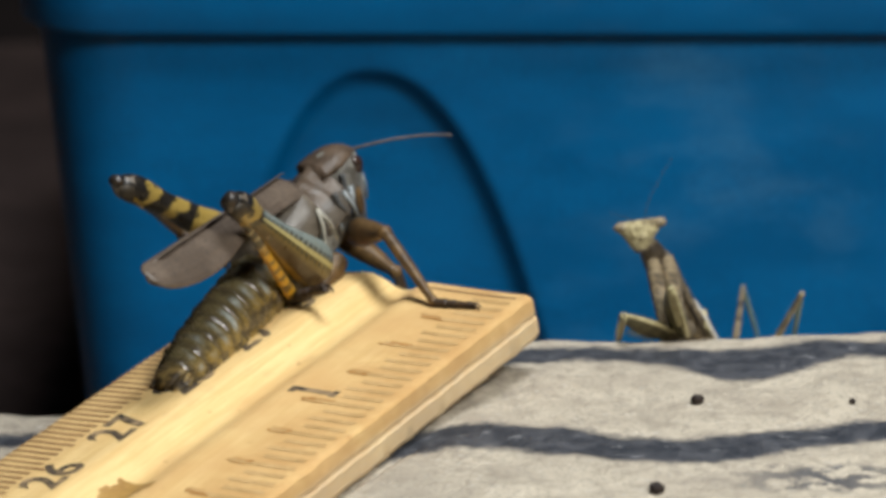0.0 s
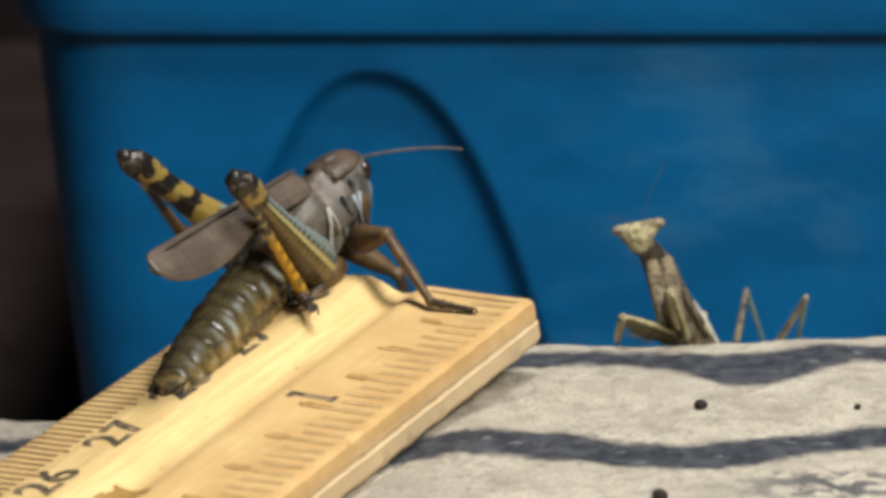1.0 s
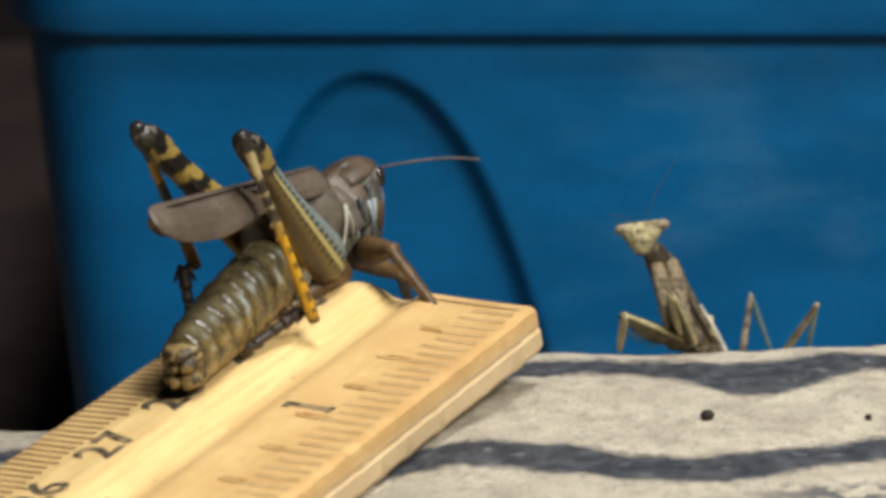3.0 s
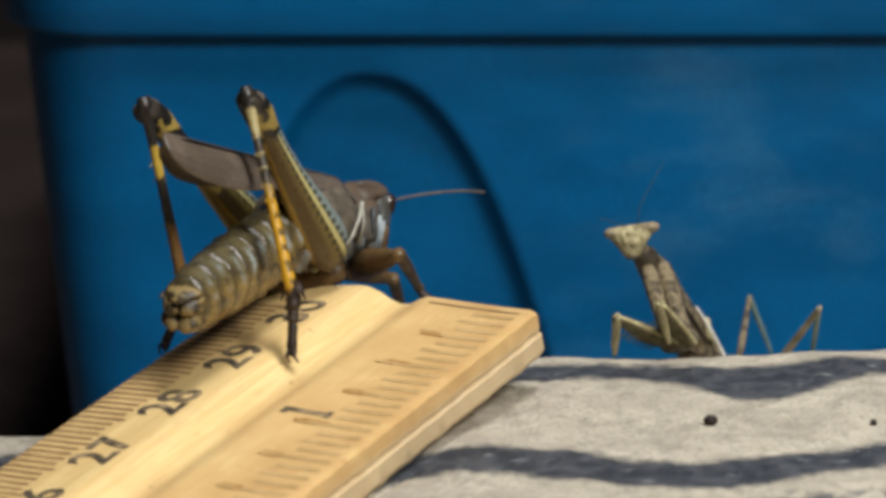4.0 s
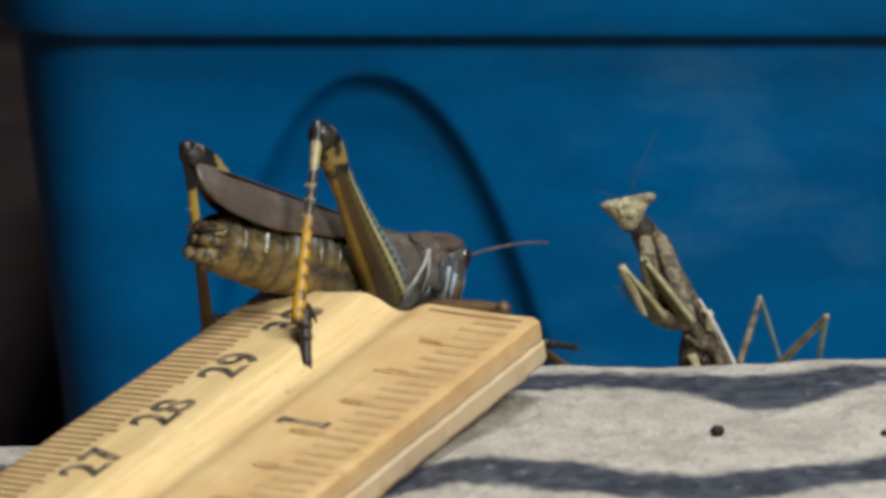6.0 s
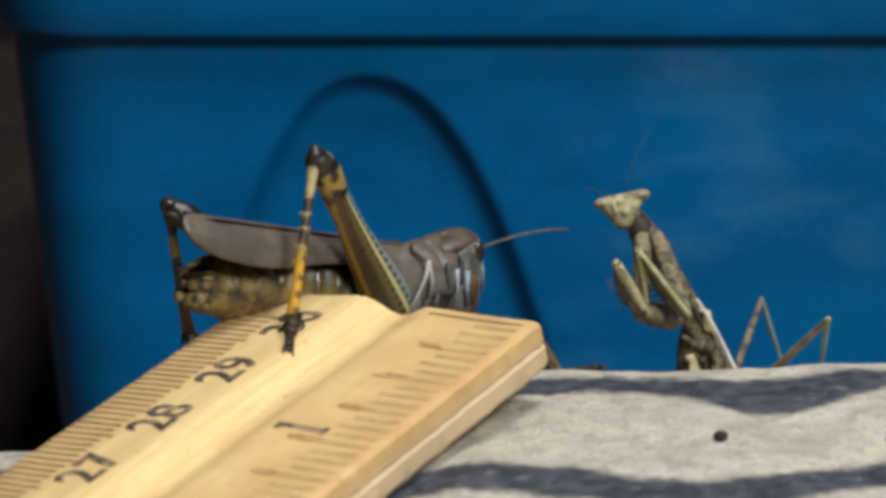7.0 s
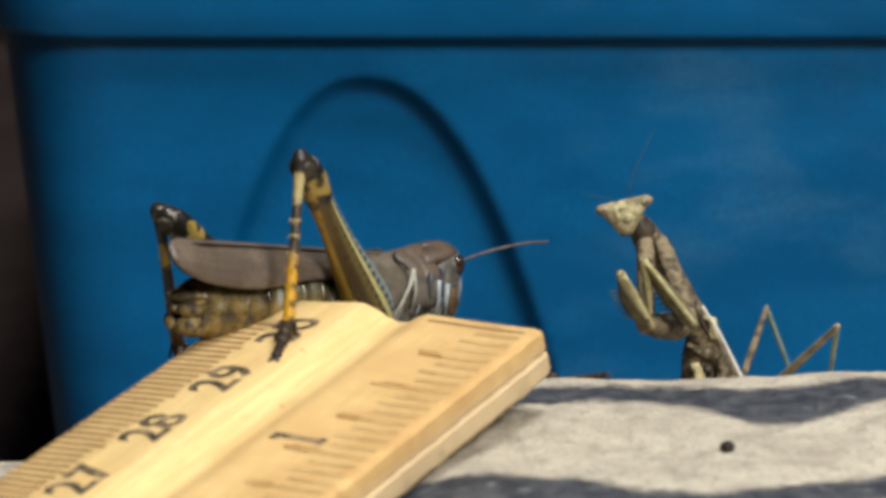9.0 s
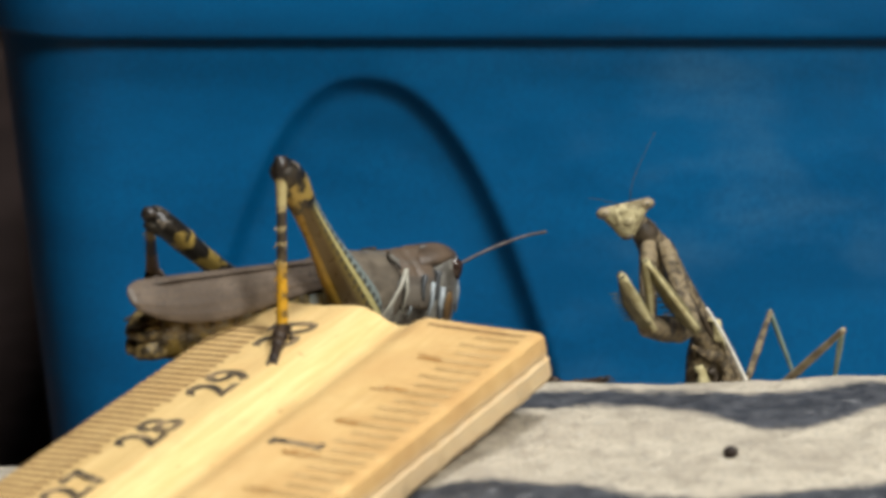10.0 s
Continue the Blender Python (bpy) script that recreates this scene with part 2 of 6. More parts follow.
def abdomen_material():
    """Olive-yellow rings, greyish on the back, dark along the sides and at each ring's hind edge."""
    m = Nodes("ringed_abdomen", 0.3, 0, 0.8)
    n = m.noise(9.0, 5)
    fine = m.noise(45.0, 3)
    back = m.step(m.z, 0.02, 0.22)
    belly = m.step(m.z, -0.08, -0.2)
    c = m.mix(back, (0.205, 0.138, 0.036), (0.105, 0.083, 0.038))
    c = m.mix(belly, c, (0.25, 0.168, 0.042))
    saw = m.math("FRACT", m.math("MULTIPLY", m.x, 4.31))
    band = m.math("MULTIPLY", m.step(saw, 0.6, 0.9), 0.55)
    c = m.mix(band, c, (0.035, 0.028, 0.018))
    c = m.mix(m.step(n, 0.48, 0.64, 0, 0.65), c, (0.045, 0.034, 0.02))
    side = m.math("MULTIPLY", m.step(m.math("ABSOLUTE", m.math("ADD", m.z, 0.04)), 0.02, 0.09, 1, 0), m.step(n, 0.36, 0.5))
    c = m.mix(m.math("MULTIPLY", side, 0.8), c, (0.03, 0.024, 0.018))
    m.colour(c)
    # bluish glossy sheen on the flanks, painted into the colour, broken by the rings
    sheen = m.math("MULTIPLY", m.step(m.noise(3.2, 4), 0.40, 0.60, 0, 0.75), m.math("MULTIPLY", m.step(m.z, 0.0, 0.10), m.step(m.z, 0.30, 0.20)))
    sheen = m.math("MULTIPLY", sheen, m.math("MULTIPLY", m.step(saw, 0.08, 0.25), m.step(saw, 0.62, 0.42)))
    c = m.mix(sheen, c, (0.33, 0.37, 0.36))
    m.colour(c)
    m.rough(m.step(fine, 0.3, 0.7, 0.16, 0.32))
    return m.bump(fine, 0.4, 0.01).mat


def femur_material(banded):
    """Thigh: orange lower rim, dark brown flank, cream ridge between two rows of black dots, blue-grey sheen painted
    above, black and yellow knee.
    banded: the inner side of the far leg, crossed by broad black and yellow bands."""
    m = Nodes("banded_thigh" if banded else "herringbone_thigh", 0.36, 0, 0.5)
    n = m.noise(12.0, 4)
    h = m.math("DIVIDE", m.z, m.math("MULTIPLY_ADD", m.x, -0.09, 0.245))      # -1 below to 1 above
    c = m.mix(m.step(h, 0.15, -0.25), (0.125, 0.088, 0.020), (0.055, 0.033, 0.010))
    c = m.mix(m.step(h, -0.66, -0.82), c, (0.24, 0.145, 0.018))
    # sheen along the upper side, put into the colour as blue-grey
    c = m.mix(m.step(h, 0.58, 0.68), c, (0.185, 0.215, 0.195))
    beat = m.math("FRACT", m.math("MULTIPLY_ADD", n, 0.15, m.math("MULTIPLY", m.x, 11.0)))
    for y0, half in ((0.24, 0.13), (0.72, 0.12)):
        row = m.step(m.math("ABSOLUTE", m.math("SUBTRACT", h, y0)), half - 0.05, half + 0.04, 1, 0)
        c = m.mix(m.math("MULTIPLY", m.math("MULTIPLY", row, m.step(beat, 0.36, 0.52)), 0.85), c, (0.022, 0.020, 0.016))
    c = m.mix(m.step(m.math("ABSOLUTE", m.math("SUBTRACT", h, 0.49)), 0.07, 0.14, 0.95, 0), c, (0.43, 0.38, 0.16))
    c = m.mix(m.step(n, 0.55, 0.75, 0, 0.4), c, (0.07, 0.05, 0.018))
    black, yellow = (0.013, 0.011, 0.009), (0.28, 0.195, 0.045)
    jag = m.math("ADD", m.x, m.math("ADD", m.math("MULTIPLY_ADD", m.noise(7.0, 3), 0.44, -0.22), m.math("MULTIPLY", m.z, 0.35 if banded else 0.15)))
    rings = ((0.9, yellow), (1.10, black), (1.30, yellow), (1.45, black), (1.64, yellow), (1.77, black)) if banded else ((1.55, black), (1.63, yellow), (1.80, black))
    for x0, paint in rings:
        c = m.mix(m.step(jag, x0 - 0.02, x0 + 0.03), c, paint)
    blot = m.noise(8.0, 2)
    c = m.mix(m.math("MULTIPLY", m.step(blot, 0.55, 0.61, 0, 0.9), m.step(m.x, 1.1 if banded else 1.5, 1.6)), c, black)
    c = m.mix(m.math("MULTIPLY", m.step(m.x, 1.88, 1.98), m.step(n, 0.50, 0.62, 0.0, 0.75)), c, (0.20, 0.165, 0.125))
    m.colour(c)
    m.rough(m.step(n, 0.3, 0.7, 0.25, 0.45))
    return m.bump(n, 0.5, 0.014).mat


def tibia_material(dark):
    """Shin: pale ring and black joints near the knee, turning to bright yellow with black flecks.
    dark: the far shin, black to a third of its length, then one yellow band, then brown."""
    m = Nodes("dark_banded_shin" if dark else "banded_shin", 0.36, 0, 0.5)
    n = m.noise(12.0, 4)
    c = m.mix(m.step(m.x, 0.75, 1.0), (0.30, 0.235, 0.11), (0.50, 0.265, 0.012))
    saw = m.math("FRACT", m.math("MULTIPLY_ADD", n, 1.1, m.math("MULTIPLY", m.x, 6.5)))
    fleck = m.math("MULTIPLY", m.step(saw, 0.18, 0.32, 0, 0.94), m.step(m.x, 1.0, 0.75, 0.0, 1.0))
    c = m.mix(fleck, c, (0.022, 0.018, 0.015))
    spots = m.math("MULTIPLY", m.step(saw, 0.55, 0.70), m.step(m.math("ABSOLUTE", m.y), 0.015, 0.04))
    c = m.mix(m.math("MULTIPLY", spots, 0.8), c, (0.05, 0.035, 0.02))
    c = m.mix(m.step(m.x, 0.40, 0.36), c, (0.38, 0.31, 0.14))
    c = m.mix(m.step(m.x, 0.17, 0.13), c, (0.022, 0.018, 0.015))
    if dark:
        x = m.math("ADD", m.x, m.math("MULTIPLY_ADD", n, 0.2, -0.1))
        for x0, paint in ((-1.0, (0.020, 0.016, 0.013)), (0.40, (0.40, 0.26, 0.035)), (0.70, (0.024, 0.019, 0.014)), (1.12, (0.14, 0.072, 0.018))):
            c = m.mix(m.step(x, x0 - 0.03, x0 + 0.03), c, paint)
    c = m.mix(m.step(m.x, 1.74, 1.84), c, (0.06, 0.035, 0.02))
    m.colour(m.mix(m.step(n, 0.55, 0.8, 0, 0.5), c, (0.12, 0.06, 0.015)))
    return m.bump(n, 0.4, 0.01).mat


MAT["g_wing"] = wing_material()


def saddle_material():
    """Reddish brown along the keel, grey down the sides."""
    m = Nodes("saddle_plate", 0.4, 0, 0.5)
    n = m.noise(8.0, 5)
    fine = m.noise(50.0, 3)
    c = m.mix(m.step(m.math("ADD", m.z, m.math("MULTIPLY_ADD", n, 0.14, -0.07)), 0.10, 0.20), (0.126, 0.107, 0.084), (0.106, 0.074, 0.049))
    c = m.mix(m.step(n, 0.45, 0.7, 0, 0.7), c, (0.085, 0.078, 0.066))
    c = m.mix(m.step(m.math("ABSOLUTE", m.math("SUBTRACT", m.z, 0.13)), 0.015, 0.05, 0.55, 0), c, (0.05, 0.04, 0.032))
    m.colour(m.mix(m.step(fine, 0.4, 0.75, 0, 0.4), c, (0.06, 0.05, 0.042)))
    return m.bump(fine, 0.45, 0.012).mat


MAT["g_saddle"] = saddle_material()
MAT["g_abdomen"] = abdomen_material()
MAT["g_femur"] = femur_material(False)
MAT["g_femur_inner"] = femur_material(True)
MAT["g_tibia"] = tibia_material(False)
MAT["g_tibia_dark"] = tibia_material(True)


# ---- mesh tools, all in centimetres ----
def finish(bm, smooth):
    bmesh.ops.recalc_face_normals(bm, faces=bm.faces)
    bmesh.ops.scale(bm, vec=(CM, CM, CM), verts=bm.verts)
    for f in bm.faces:
        f.smooth = smooth


def part(name, bm, material, parent, label="", smooth=True):
    """One mesh object under a thing or a part."""
    finish(bm, smooth)
    me = bpy.data.meshes.new(name)
    bm.to_mesh(me)
    bm.free()
    me.materials.append(material)
    ob = new(name, me)
    ob.parent = parent
    if label:
        ob["label"] = label
    return ob


def thing(name, m, label, category, group="", kind=""):
    ob = new(name)
    ob.empty_display_size = 0.003
    ob.matrix_world = m
    return tagged(ob, label, category, group, kind)


def loft(bm, rings, n=16, wob=0.0):
    """Skin over rings (centre, half axis, half axis); closed at both ends. wob: how uneven it is, in parts of its width."""
    loops = []
    for c, a, b in rings:
        c, a, b = Vector(c), Vector(a), Vector(b)
        ring = []
        for i in range(n):
            w = 2 * math.pi * i / n
            k = 1 + (wob * noise.noise((c + a * math.cos(w) + b * math.sin(w)) * 9) if wob else 0)
            ring.append(bm.verts.new(c + a * (math.cos(w) * k) + b * (math.sin(w) * k)))
        loops.append(ring)
    for p, q in zip(loops, loops[1:]):
        for i in range(n):
            bm.faces.new((p[i], p[(i + 1) % n], q[(i + 1) % n], q[i]))
    bm.faces.new(loops[0][::-1])
    bm.faces.new(loops[-1])
    return bm


def spindle(stations, n=16, bm=None, wob=0.03, at=(0, 0, 0)):
    """A limb along +x: stations of x, half width, half height, and, if given, the rise and sideways shift of its middle."""
    bm = bm or bmesh.new()
    at = Vector(at)
    rings = []
    for x, w, h, *off in stations:
        up = off[0] if off else 0
        side = off[1] if len(off) > 1 else 0
        rings.append((at + Vector((x, side, up)), (0, w, 0), (0, 0, h)))
    return loft(bm, rings, n, wob)


def smooth_rows(rows, k=4):
    """More stations between the given ones, along a soft curve."""
    out = []
    for i in range(len(rows) - 1):
        p0, p1, p2, p3 = rows[max(i - 1, 0)], rows[i], rows[i + 1], rows[min(i + 2, len(rows) - 1)]
        for j in range(k):
            s = j / k
            out.append(tuple(0.5 * (2 * b + (c - a) * s + (2 * a - 5 * b + 4 * c - d) * s * s + (3 * b - a - 3 * c + d) * s ** 3)
                             for a, b, c, d in zip(p0, p1, p2, p3)))
    out.append(tuple(rows[-1]))
    return out


def tube(bm, points, r0, r1, n=8):
    """A round cord through points, tapering from r0 to r1."""
    pts = [Vector(p) for p in points]
    rings = []
    for i, p in enumerate(pts):
        d = (pts[min(i + 1, len(pts) - 1)] - pts[max(i - 1, 0)]).normalized()
        a = d.cross(Vector((0.13, 0.31, 0.94))).normalized()
        r = r0 + (r1 - r0) * i / (len(pts) - 1)
        rings.append((p, a * r, d.cross(a) * r))
    return loft(bm, rings, n)


def ball(bm, c, rx, ry, rz, n=16, m=10):
    rings = []
    for i in range(m + 1):
        w = math.pi * (0.04 + 0.92 * i / m)
        rings.append((Vector(c) + Vector((0, 0, -rz * math.cos(w))), (rx * math.sin(w), 0, 0), (0, ry * math.sin(w), 0)))
    return loft(bm, rings, n)


def box(bm, x0, x1, y0, y1, z0, z1):
    v = [bm.verts.new((x, y, z)) for x in (x0, x1) for y in (y0, y1) for z in (z0, z1)]
    for f in ((0, 1, 3, 2), (4, 6, 7, 5), (0, 4, 5, 1), (2, 3, 7, 6), (0, 2, 6, 4), (1, 5, 7, 3)):
        bm.faces.new([v[i] for i in f])
    return bm


def sheet(bm, grid):
    """Faces over a grid of vertices."""
    for p, q in zip(grid, grid[1:]):
        for i in range(len(p) - 1):
            bm.faces.new((p[i], p[i + 1], q[i + 1], q[i]))


def structure(name, bm, material, label, category, smooth=False):
    return tagged(part(name, bm, material, None, "", smooth), label, category, "", "structure")


# ---- the room and the table ----
TABLE = -5.2
structure("table", box(bmesh.new(), -70, 70, -30, 38, TABLE - 3, TABLE), MAT["table"], "dark brown wooden table top in shade", "table")
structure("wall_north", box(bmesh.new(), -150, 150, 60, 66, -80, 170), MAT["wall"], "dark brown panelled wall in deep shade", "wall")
structure("wall_south", box(bmesh.new(), -150, 150, -206, -200, -80, 170), MAT["plaster"], "plain plastered wall", "wall")
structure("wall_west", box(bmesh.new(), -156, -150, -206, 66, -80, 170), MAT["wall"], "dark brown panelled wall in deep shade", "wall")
structure("wall_east", box(bmesh.new(), 150, 156, -206, 66, -80, 170), MAT["plaster"], "plain plastered wall", "wall")
structure("ceiling", box(bmesh.new(), -156, 156, -206, 66, 170, 176), MAT["plaster"], "plain white ceiling", "ceiling")
structure("floor", box(bmesh.new(), -156, 156, -206, 66, -86, -80), MAT["table"], "brown wooden floor", "floor")

# ---- wooden ruler ----
RULER = Matrix(((-0.518, 0.845, -0.133, -1.663), (-0.839, -0.532, -0.112, -0.112), (-0.166, 0.054, 0.985, 0.529), (0, 0, 0, 1)))
RAX = Matrix(RULER.to_3x3())
RUL_M = RAX.to_quaternion().to_matrix().to_4x4()
RUL_M.translation = Vector(RULER.translation) * CM
RUL_INV = RUL_M.inverted()
TOP = [(0.0, -0.025), (0.02, -0.004), (0.1, 0.005), (0.7, 0.025), (1.0, 0.06), (1.1, 0.055), (1.22, 0.01), (1.34, -0.06), (1.45, -0.085),
       (1.56, -0.07), (1.66, -0.015), (1.76, 0.02), (1.9, 0.015), (2.4, 0.0), (2.84, -0.004), (2.885, -0.012), (2.905, -0.035)]
SIDE = [(2.91, -0.12), (2.91, -0.185), (2.89, -0.205), (2.89, -0.225), (2.925, -0.245), (2.93, -0.39), (2.91, -0.43), (2.86, -0.445), (0.06, -0.445), (0.0, -0.4)]


def top_height(v):
    for (a, h), (b, k) in zip(TOP, TOP[1:]):
        if a <= v <= b:
            return h + (k - h) * (v - a) / (b - a)
    return 0.0


def wobble(u, v):
    """The unevenness of the worn wood."""
    return 0.008 * noise.noise(Vector((u * 0.9, v * 2.2, 3)))


def fine_top():
    """The profile of the ruler's upper face, in short steps."""
    out = []
    for (a, h), (b, k) in zip(TOP, TOP[1:]):
        n = max(1, round((b - a) / 0.07))
        out += [(a + (b - a) * i / n, h + (k - h) * i / n) for i in range(n)]
    return out + TOP[-1:]


def ruler():
    ob = thing("wooden_ruler", RUL_M, "pale varnished wooden ruler with a groove, propped on the rock", "ruler")
    bm = bmesh.new()
    us = [-0.1, -0.08, -0.03, 0.05] + [0.1 + 0.05 * i for i in range(140)] + [7.2 + 0.3 * i for i in range(77)] + [30.42, 30.46, 30.48]
    grid = []
    profile = fine_top() + SIDE
    for u in us:
        inset = 0.014 * max(0, 1 - min(u + 0.1, 30.48 - u) / 0.05)
        ring = []
        for v, w in profile:
            ww = w + wobble(u, v)
            worn = max(0.0, 1 - min(abs(v), abs(v - 2.90)) / 0.05)
            ww -= 0.022 * worn * max(0.0, noise.noise(Vector((u * 5, w * 3, 9))) + 0.15)
            v += 0.012 * worn * noise.noise(Vector((u * 7, w * 4, 2)))
            ring.append(bm.verts.new((u, v + (inset if v < 1.4 else -inset), ww - inset if w > -0.2 else ww + inset)))
        ring.append(ring[0])
        grid.append(ring)
    sheet(bm, grid)
    bm.faces.new(grid[0][:-1][::-1])
    bm.faces.new(grid[-1][:-1])
    part("blade", bm, MAT["wood"], ob).data.set_sharp_from_angle(angle=radians(26))
    # millimetre marks along the metric edge
    rest = bmesh.new()
    for i in range(0, 290):
        u = 0.48 + i * 0.1
        length = 0.58 if i % 10 == 0 else 0.53 if i % 5 == 0 else 0.48
        length *= 1 + 0.06 * noise.noise(Vector((i * 3.1, 0, 0)))
        bm = bmesh.new() if u < 7 else rest
        quad_mark(bm, u, 0.02, 0.03 + length, 0.022)
        if u < 7:
            part("millimetre_mark", bm, MAT["tick"], ob, "", False)
    # sixteenths of an inch along the other edge
    for i in range(1, 180):
        u = i * 2.54 / 16
        length = 0.72 if i % 16 == 0 else 0.68 if i % 4 == 0 else 0.48 if i % 2 == 0 else 0.42
        length *= 1 + 0.05 * noise.noise(Vector((i * 1.7, 5, 0)))
        bm = bmesh.new() if u < 7 else rest
        quad_mark(bm, u, 2.80 - length, 2.81, 0.031)
        if u < 7:
            part("inch_mark", bm, MAT["inch_ink"], ob, "", False)
            if i % 4 == 0:
                bm = bmesh.new()
                for k in range(4):
                    end = 2.80 - length + 0.10 * noise.noise(Vector((i * 0.7, k * 3.3, 1)))
                    quad_mark(bm, u + 0.022 * (k - 1.5), end, end + 0.20 + 0.16 * noise.noise(Vector((i * 0.9, k * 2.1, 8))), 0.013)
                part("worn_mark_end", bm, MAT["rust"], ob, "rust-brown worn end of a mark", False)
    tagged(part("far_marks", rest, MAT["tick"], ob, "brown printed scale marks", False), kind="stuff")
    bm = bmesh.new()
    quad_mark(bm, 0.04, 1.85, 2.80, 0.02)
    part("end_line", bm, MAT["tick"], ob, "brown line along the ruler's end", False)
    # numbers, their heads towards the metric edge
    for n in range(22, 31):
        number(str(n), 30.48 - n + 0.38, 0.97, 0.44, ob, 0.0)
    for k in (2, 3):
        number(str(k), 2.54 * k + 0.14, 2.38, 0.48, ob, 0.0)
    bm = bmesh.new()
    quad_mark(bm, 2.38, 1.86, 2.27, 0.036)        # stem
    quad_mark(bm, 2.38, 2.25, 2.31, 0.062)        # foot
    quad_mark(bm, 2.40, 1.82, 1.89, 0.055)        # flag
    part("printed_number", bm, MAT["ink"], ob, "worn black printed number 1", False)
    bm = bmesh.new()
    for k in range(10):
        u, v = 4.35 + 0.06 * k, 1.3 + 0.03 * math.sin(k * 1.3)
        quad_mark(bm, u, v, v + 0.34 + 0.1 * math.sin(k * 0.8), 0.031)
    part("stain", bm, MAT["stain"], ob, "brown stain in the wood", False)
    bm = bmesh.new()
    ball(bm, (1.0, 2.06, -0.002), 0.035, 0.03, 0.012, 12, 6)
    part("knot", bm, MAT["stain"], ob, "small brown knot in the wood")
    return ob


def quad_mark(bm, u, v0, v1, half):
    """A thin printed line across the ruler that follows its surface."""
    vs = [v0 + (v1 - v0) * i / 8 for i in range(9)]
    rows = []
    for du in (-half, half):
        rows.append([bm.verts.new((u + du, v, top_height(v) + wobble(u, v) + 0.0045)) for v in vs])
    sheet(bm, rows)


def number(text, u, v, size, parent, tilt):
    """Printed figures: reading along the ruler towards its far end, their foot at v."""
    data = bpy.data.curves.new("figures", "FONT")
    data.body, data.size, data.extrude, data.offset = text, size * 1.36 * CM, 0.0, 0.012 * CM
    tmp = bpy.data.objects.new("figures", data)
    scene.collection.objects.link(tmp)
    bpy.context.view_layer.update()
    me = bpy.data.meshes.new_from_object(tmp.evaluated_get(bpy.context.evaluated_depsgraph_get()))
    bpy.data.objects.remove(tmp)
    me.materials.clear()
    me.materials.append(MAT["ink"])
    for vert in me.vertices:
        x, y = vert.co.x / CM, vert.co.y / CM
        vv = v - y * 0.98
        vert.co = Vector((u - x * 0.92, vv, top_height(vv) + wobble(u - x * 0.92, vv) + 0.006)) * CM
    ob = new("printed_number", me)
    ob.parent = parent
    ob["label"] = "worn black printed number " + text


ruler()


# ---- banded rock on the table ----
def ruler_floor(x, y):
    """Place along and across the ruler, and the height of its underside over a spot."""
    n = RUL_M.to_3x3().col[2]
    o = RUL_M.translation / CM
    z = o.z - ((x - o.x) * n.x + (y - o.y) * n.y) / n.z
    p = RUL_INV @ (Vector((x, y, z)) * CM) / CM
    return p.x, p.y, z - 0.475 / n.z


def soft_step(a, b, v):
    s = min(1.0, max(0.0, (v - a) / (b - a)))
    return s * s * (3 - 2 * s)


def rock_height(x, y):
    # a broad rounded slab whose crest runs from side to side, lower towards the west
    right = 1 / (1 + math.exp(-(x + 1.6) * 2.2))
    crest = -0.93 + 0.85 * right + 0.016 * x * right
    back = max(0.0, y + 0.62 + 0.05 * math.sin(x * 1.1) - 0.35 * (1 - right))
    front = max(0.0, -5.6 - y)
    z = crest - 0.34 * back ** 1.5 - 0.10 * front ** 1.7
    z += (0.045 * noise.noise(Vector((x * 0.7, y * 0.9, 0))) + 0.024 * noise.noise(Vector((x * 1.9, y * 1.9, 6))) + 0.012 * noise.noise(Vector((x * 4, y * 4, 4)))
          + 0.005 * noise.noise(Vector((x * 12, y * 12, 7))))
    z -= 0.03 * max(0.0, x - 7) ** 1.8 + 0.03 * max(0.0, -x - 6) ** 1.8
    z = max(z, TABLE - 0.05)
    u, v, f = ruler_floor(x, y)
    # shallow trench added along the ruler's edge to deepen its contact shadow
    z -= 0.03 * soft_step(2.5, 2.9, v) * (1 - soft_step(2.92, 3.12, v)) * soft_step(-0.3, 0.5, u)
    if -0.15 < u < 30.6 and -0.12 < v < 3.1:
        z = min(z, f - 0.02)
    return z


def spaced(a, b, c, d, fine, coarse):
    """Places from a to d, finely spaced between b and c."""
    out = list(np.arange(a, b, coarse)) + list(np.arange(b, c, fine)) + list(np.arange(c, d, coarse))
    return [float(v) for v in out]


def rock():
    bm = bmesh.new()
    xs = spaced(-18, -5.2, 5.6, 19, 0.04, 0.3)
    ys = spaced(-16, -5.6, 0.4, 5.4, 0.04, 0.25)
    top = [[bm.verts.new((x, y, rock_height(x, y))) for x in xs] for y in ys]
    low = [[bm.verts.new((x, y, TABLE - 0.06)) for x in (xs[0], xs[-1])] for y in (ys[0], ys[-1])]
    sheet(bm, top)
    sheet(bm, [r[::-1] for r in low])
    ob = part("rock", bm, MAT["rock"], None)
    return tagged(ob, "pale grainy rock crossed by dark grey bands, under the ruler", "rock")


rock()


def dropping(x, y, s, turn):
    bm = bmesh.new()
    ball(bm, (0, 0, 0), s, s * 0.85, s * 0.85, 14, 9)
    for v in bm.verts:
        v.co *= 1 + 0.16 * noise.noise(v.co * 14 + Vector((x, y, 0)))
    ob = part("dropping", bm, MAT["pellet"], None)
    ob.matrix_world = cm(x, y, rock_height(x, y) + s * 0.6, 0, 8, turn)
    return tagged(ob, "small dark insect dropping lying on the rock", "dropping", "droppings on the rock")


for px, py, ps, pt in ((2.32, -2.68, 0.062, 20), (3.73, -2.68, 0.038, 70), (1.81, -5.2, 0.07, 40)):
    dropping(px, py, ps, pt)


# ---- blue storage tote ----
WALL_Y = 6.6
LEFT, RIM, TOTE_W, TOTE_D = -4.72, 1.50, 24.0, 15.0


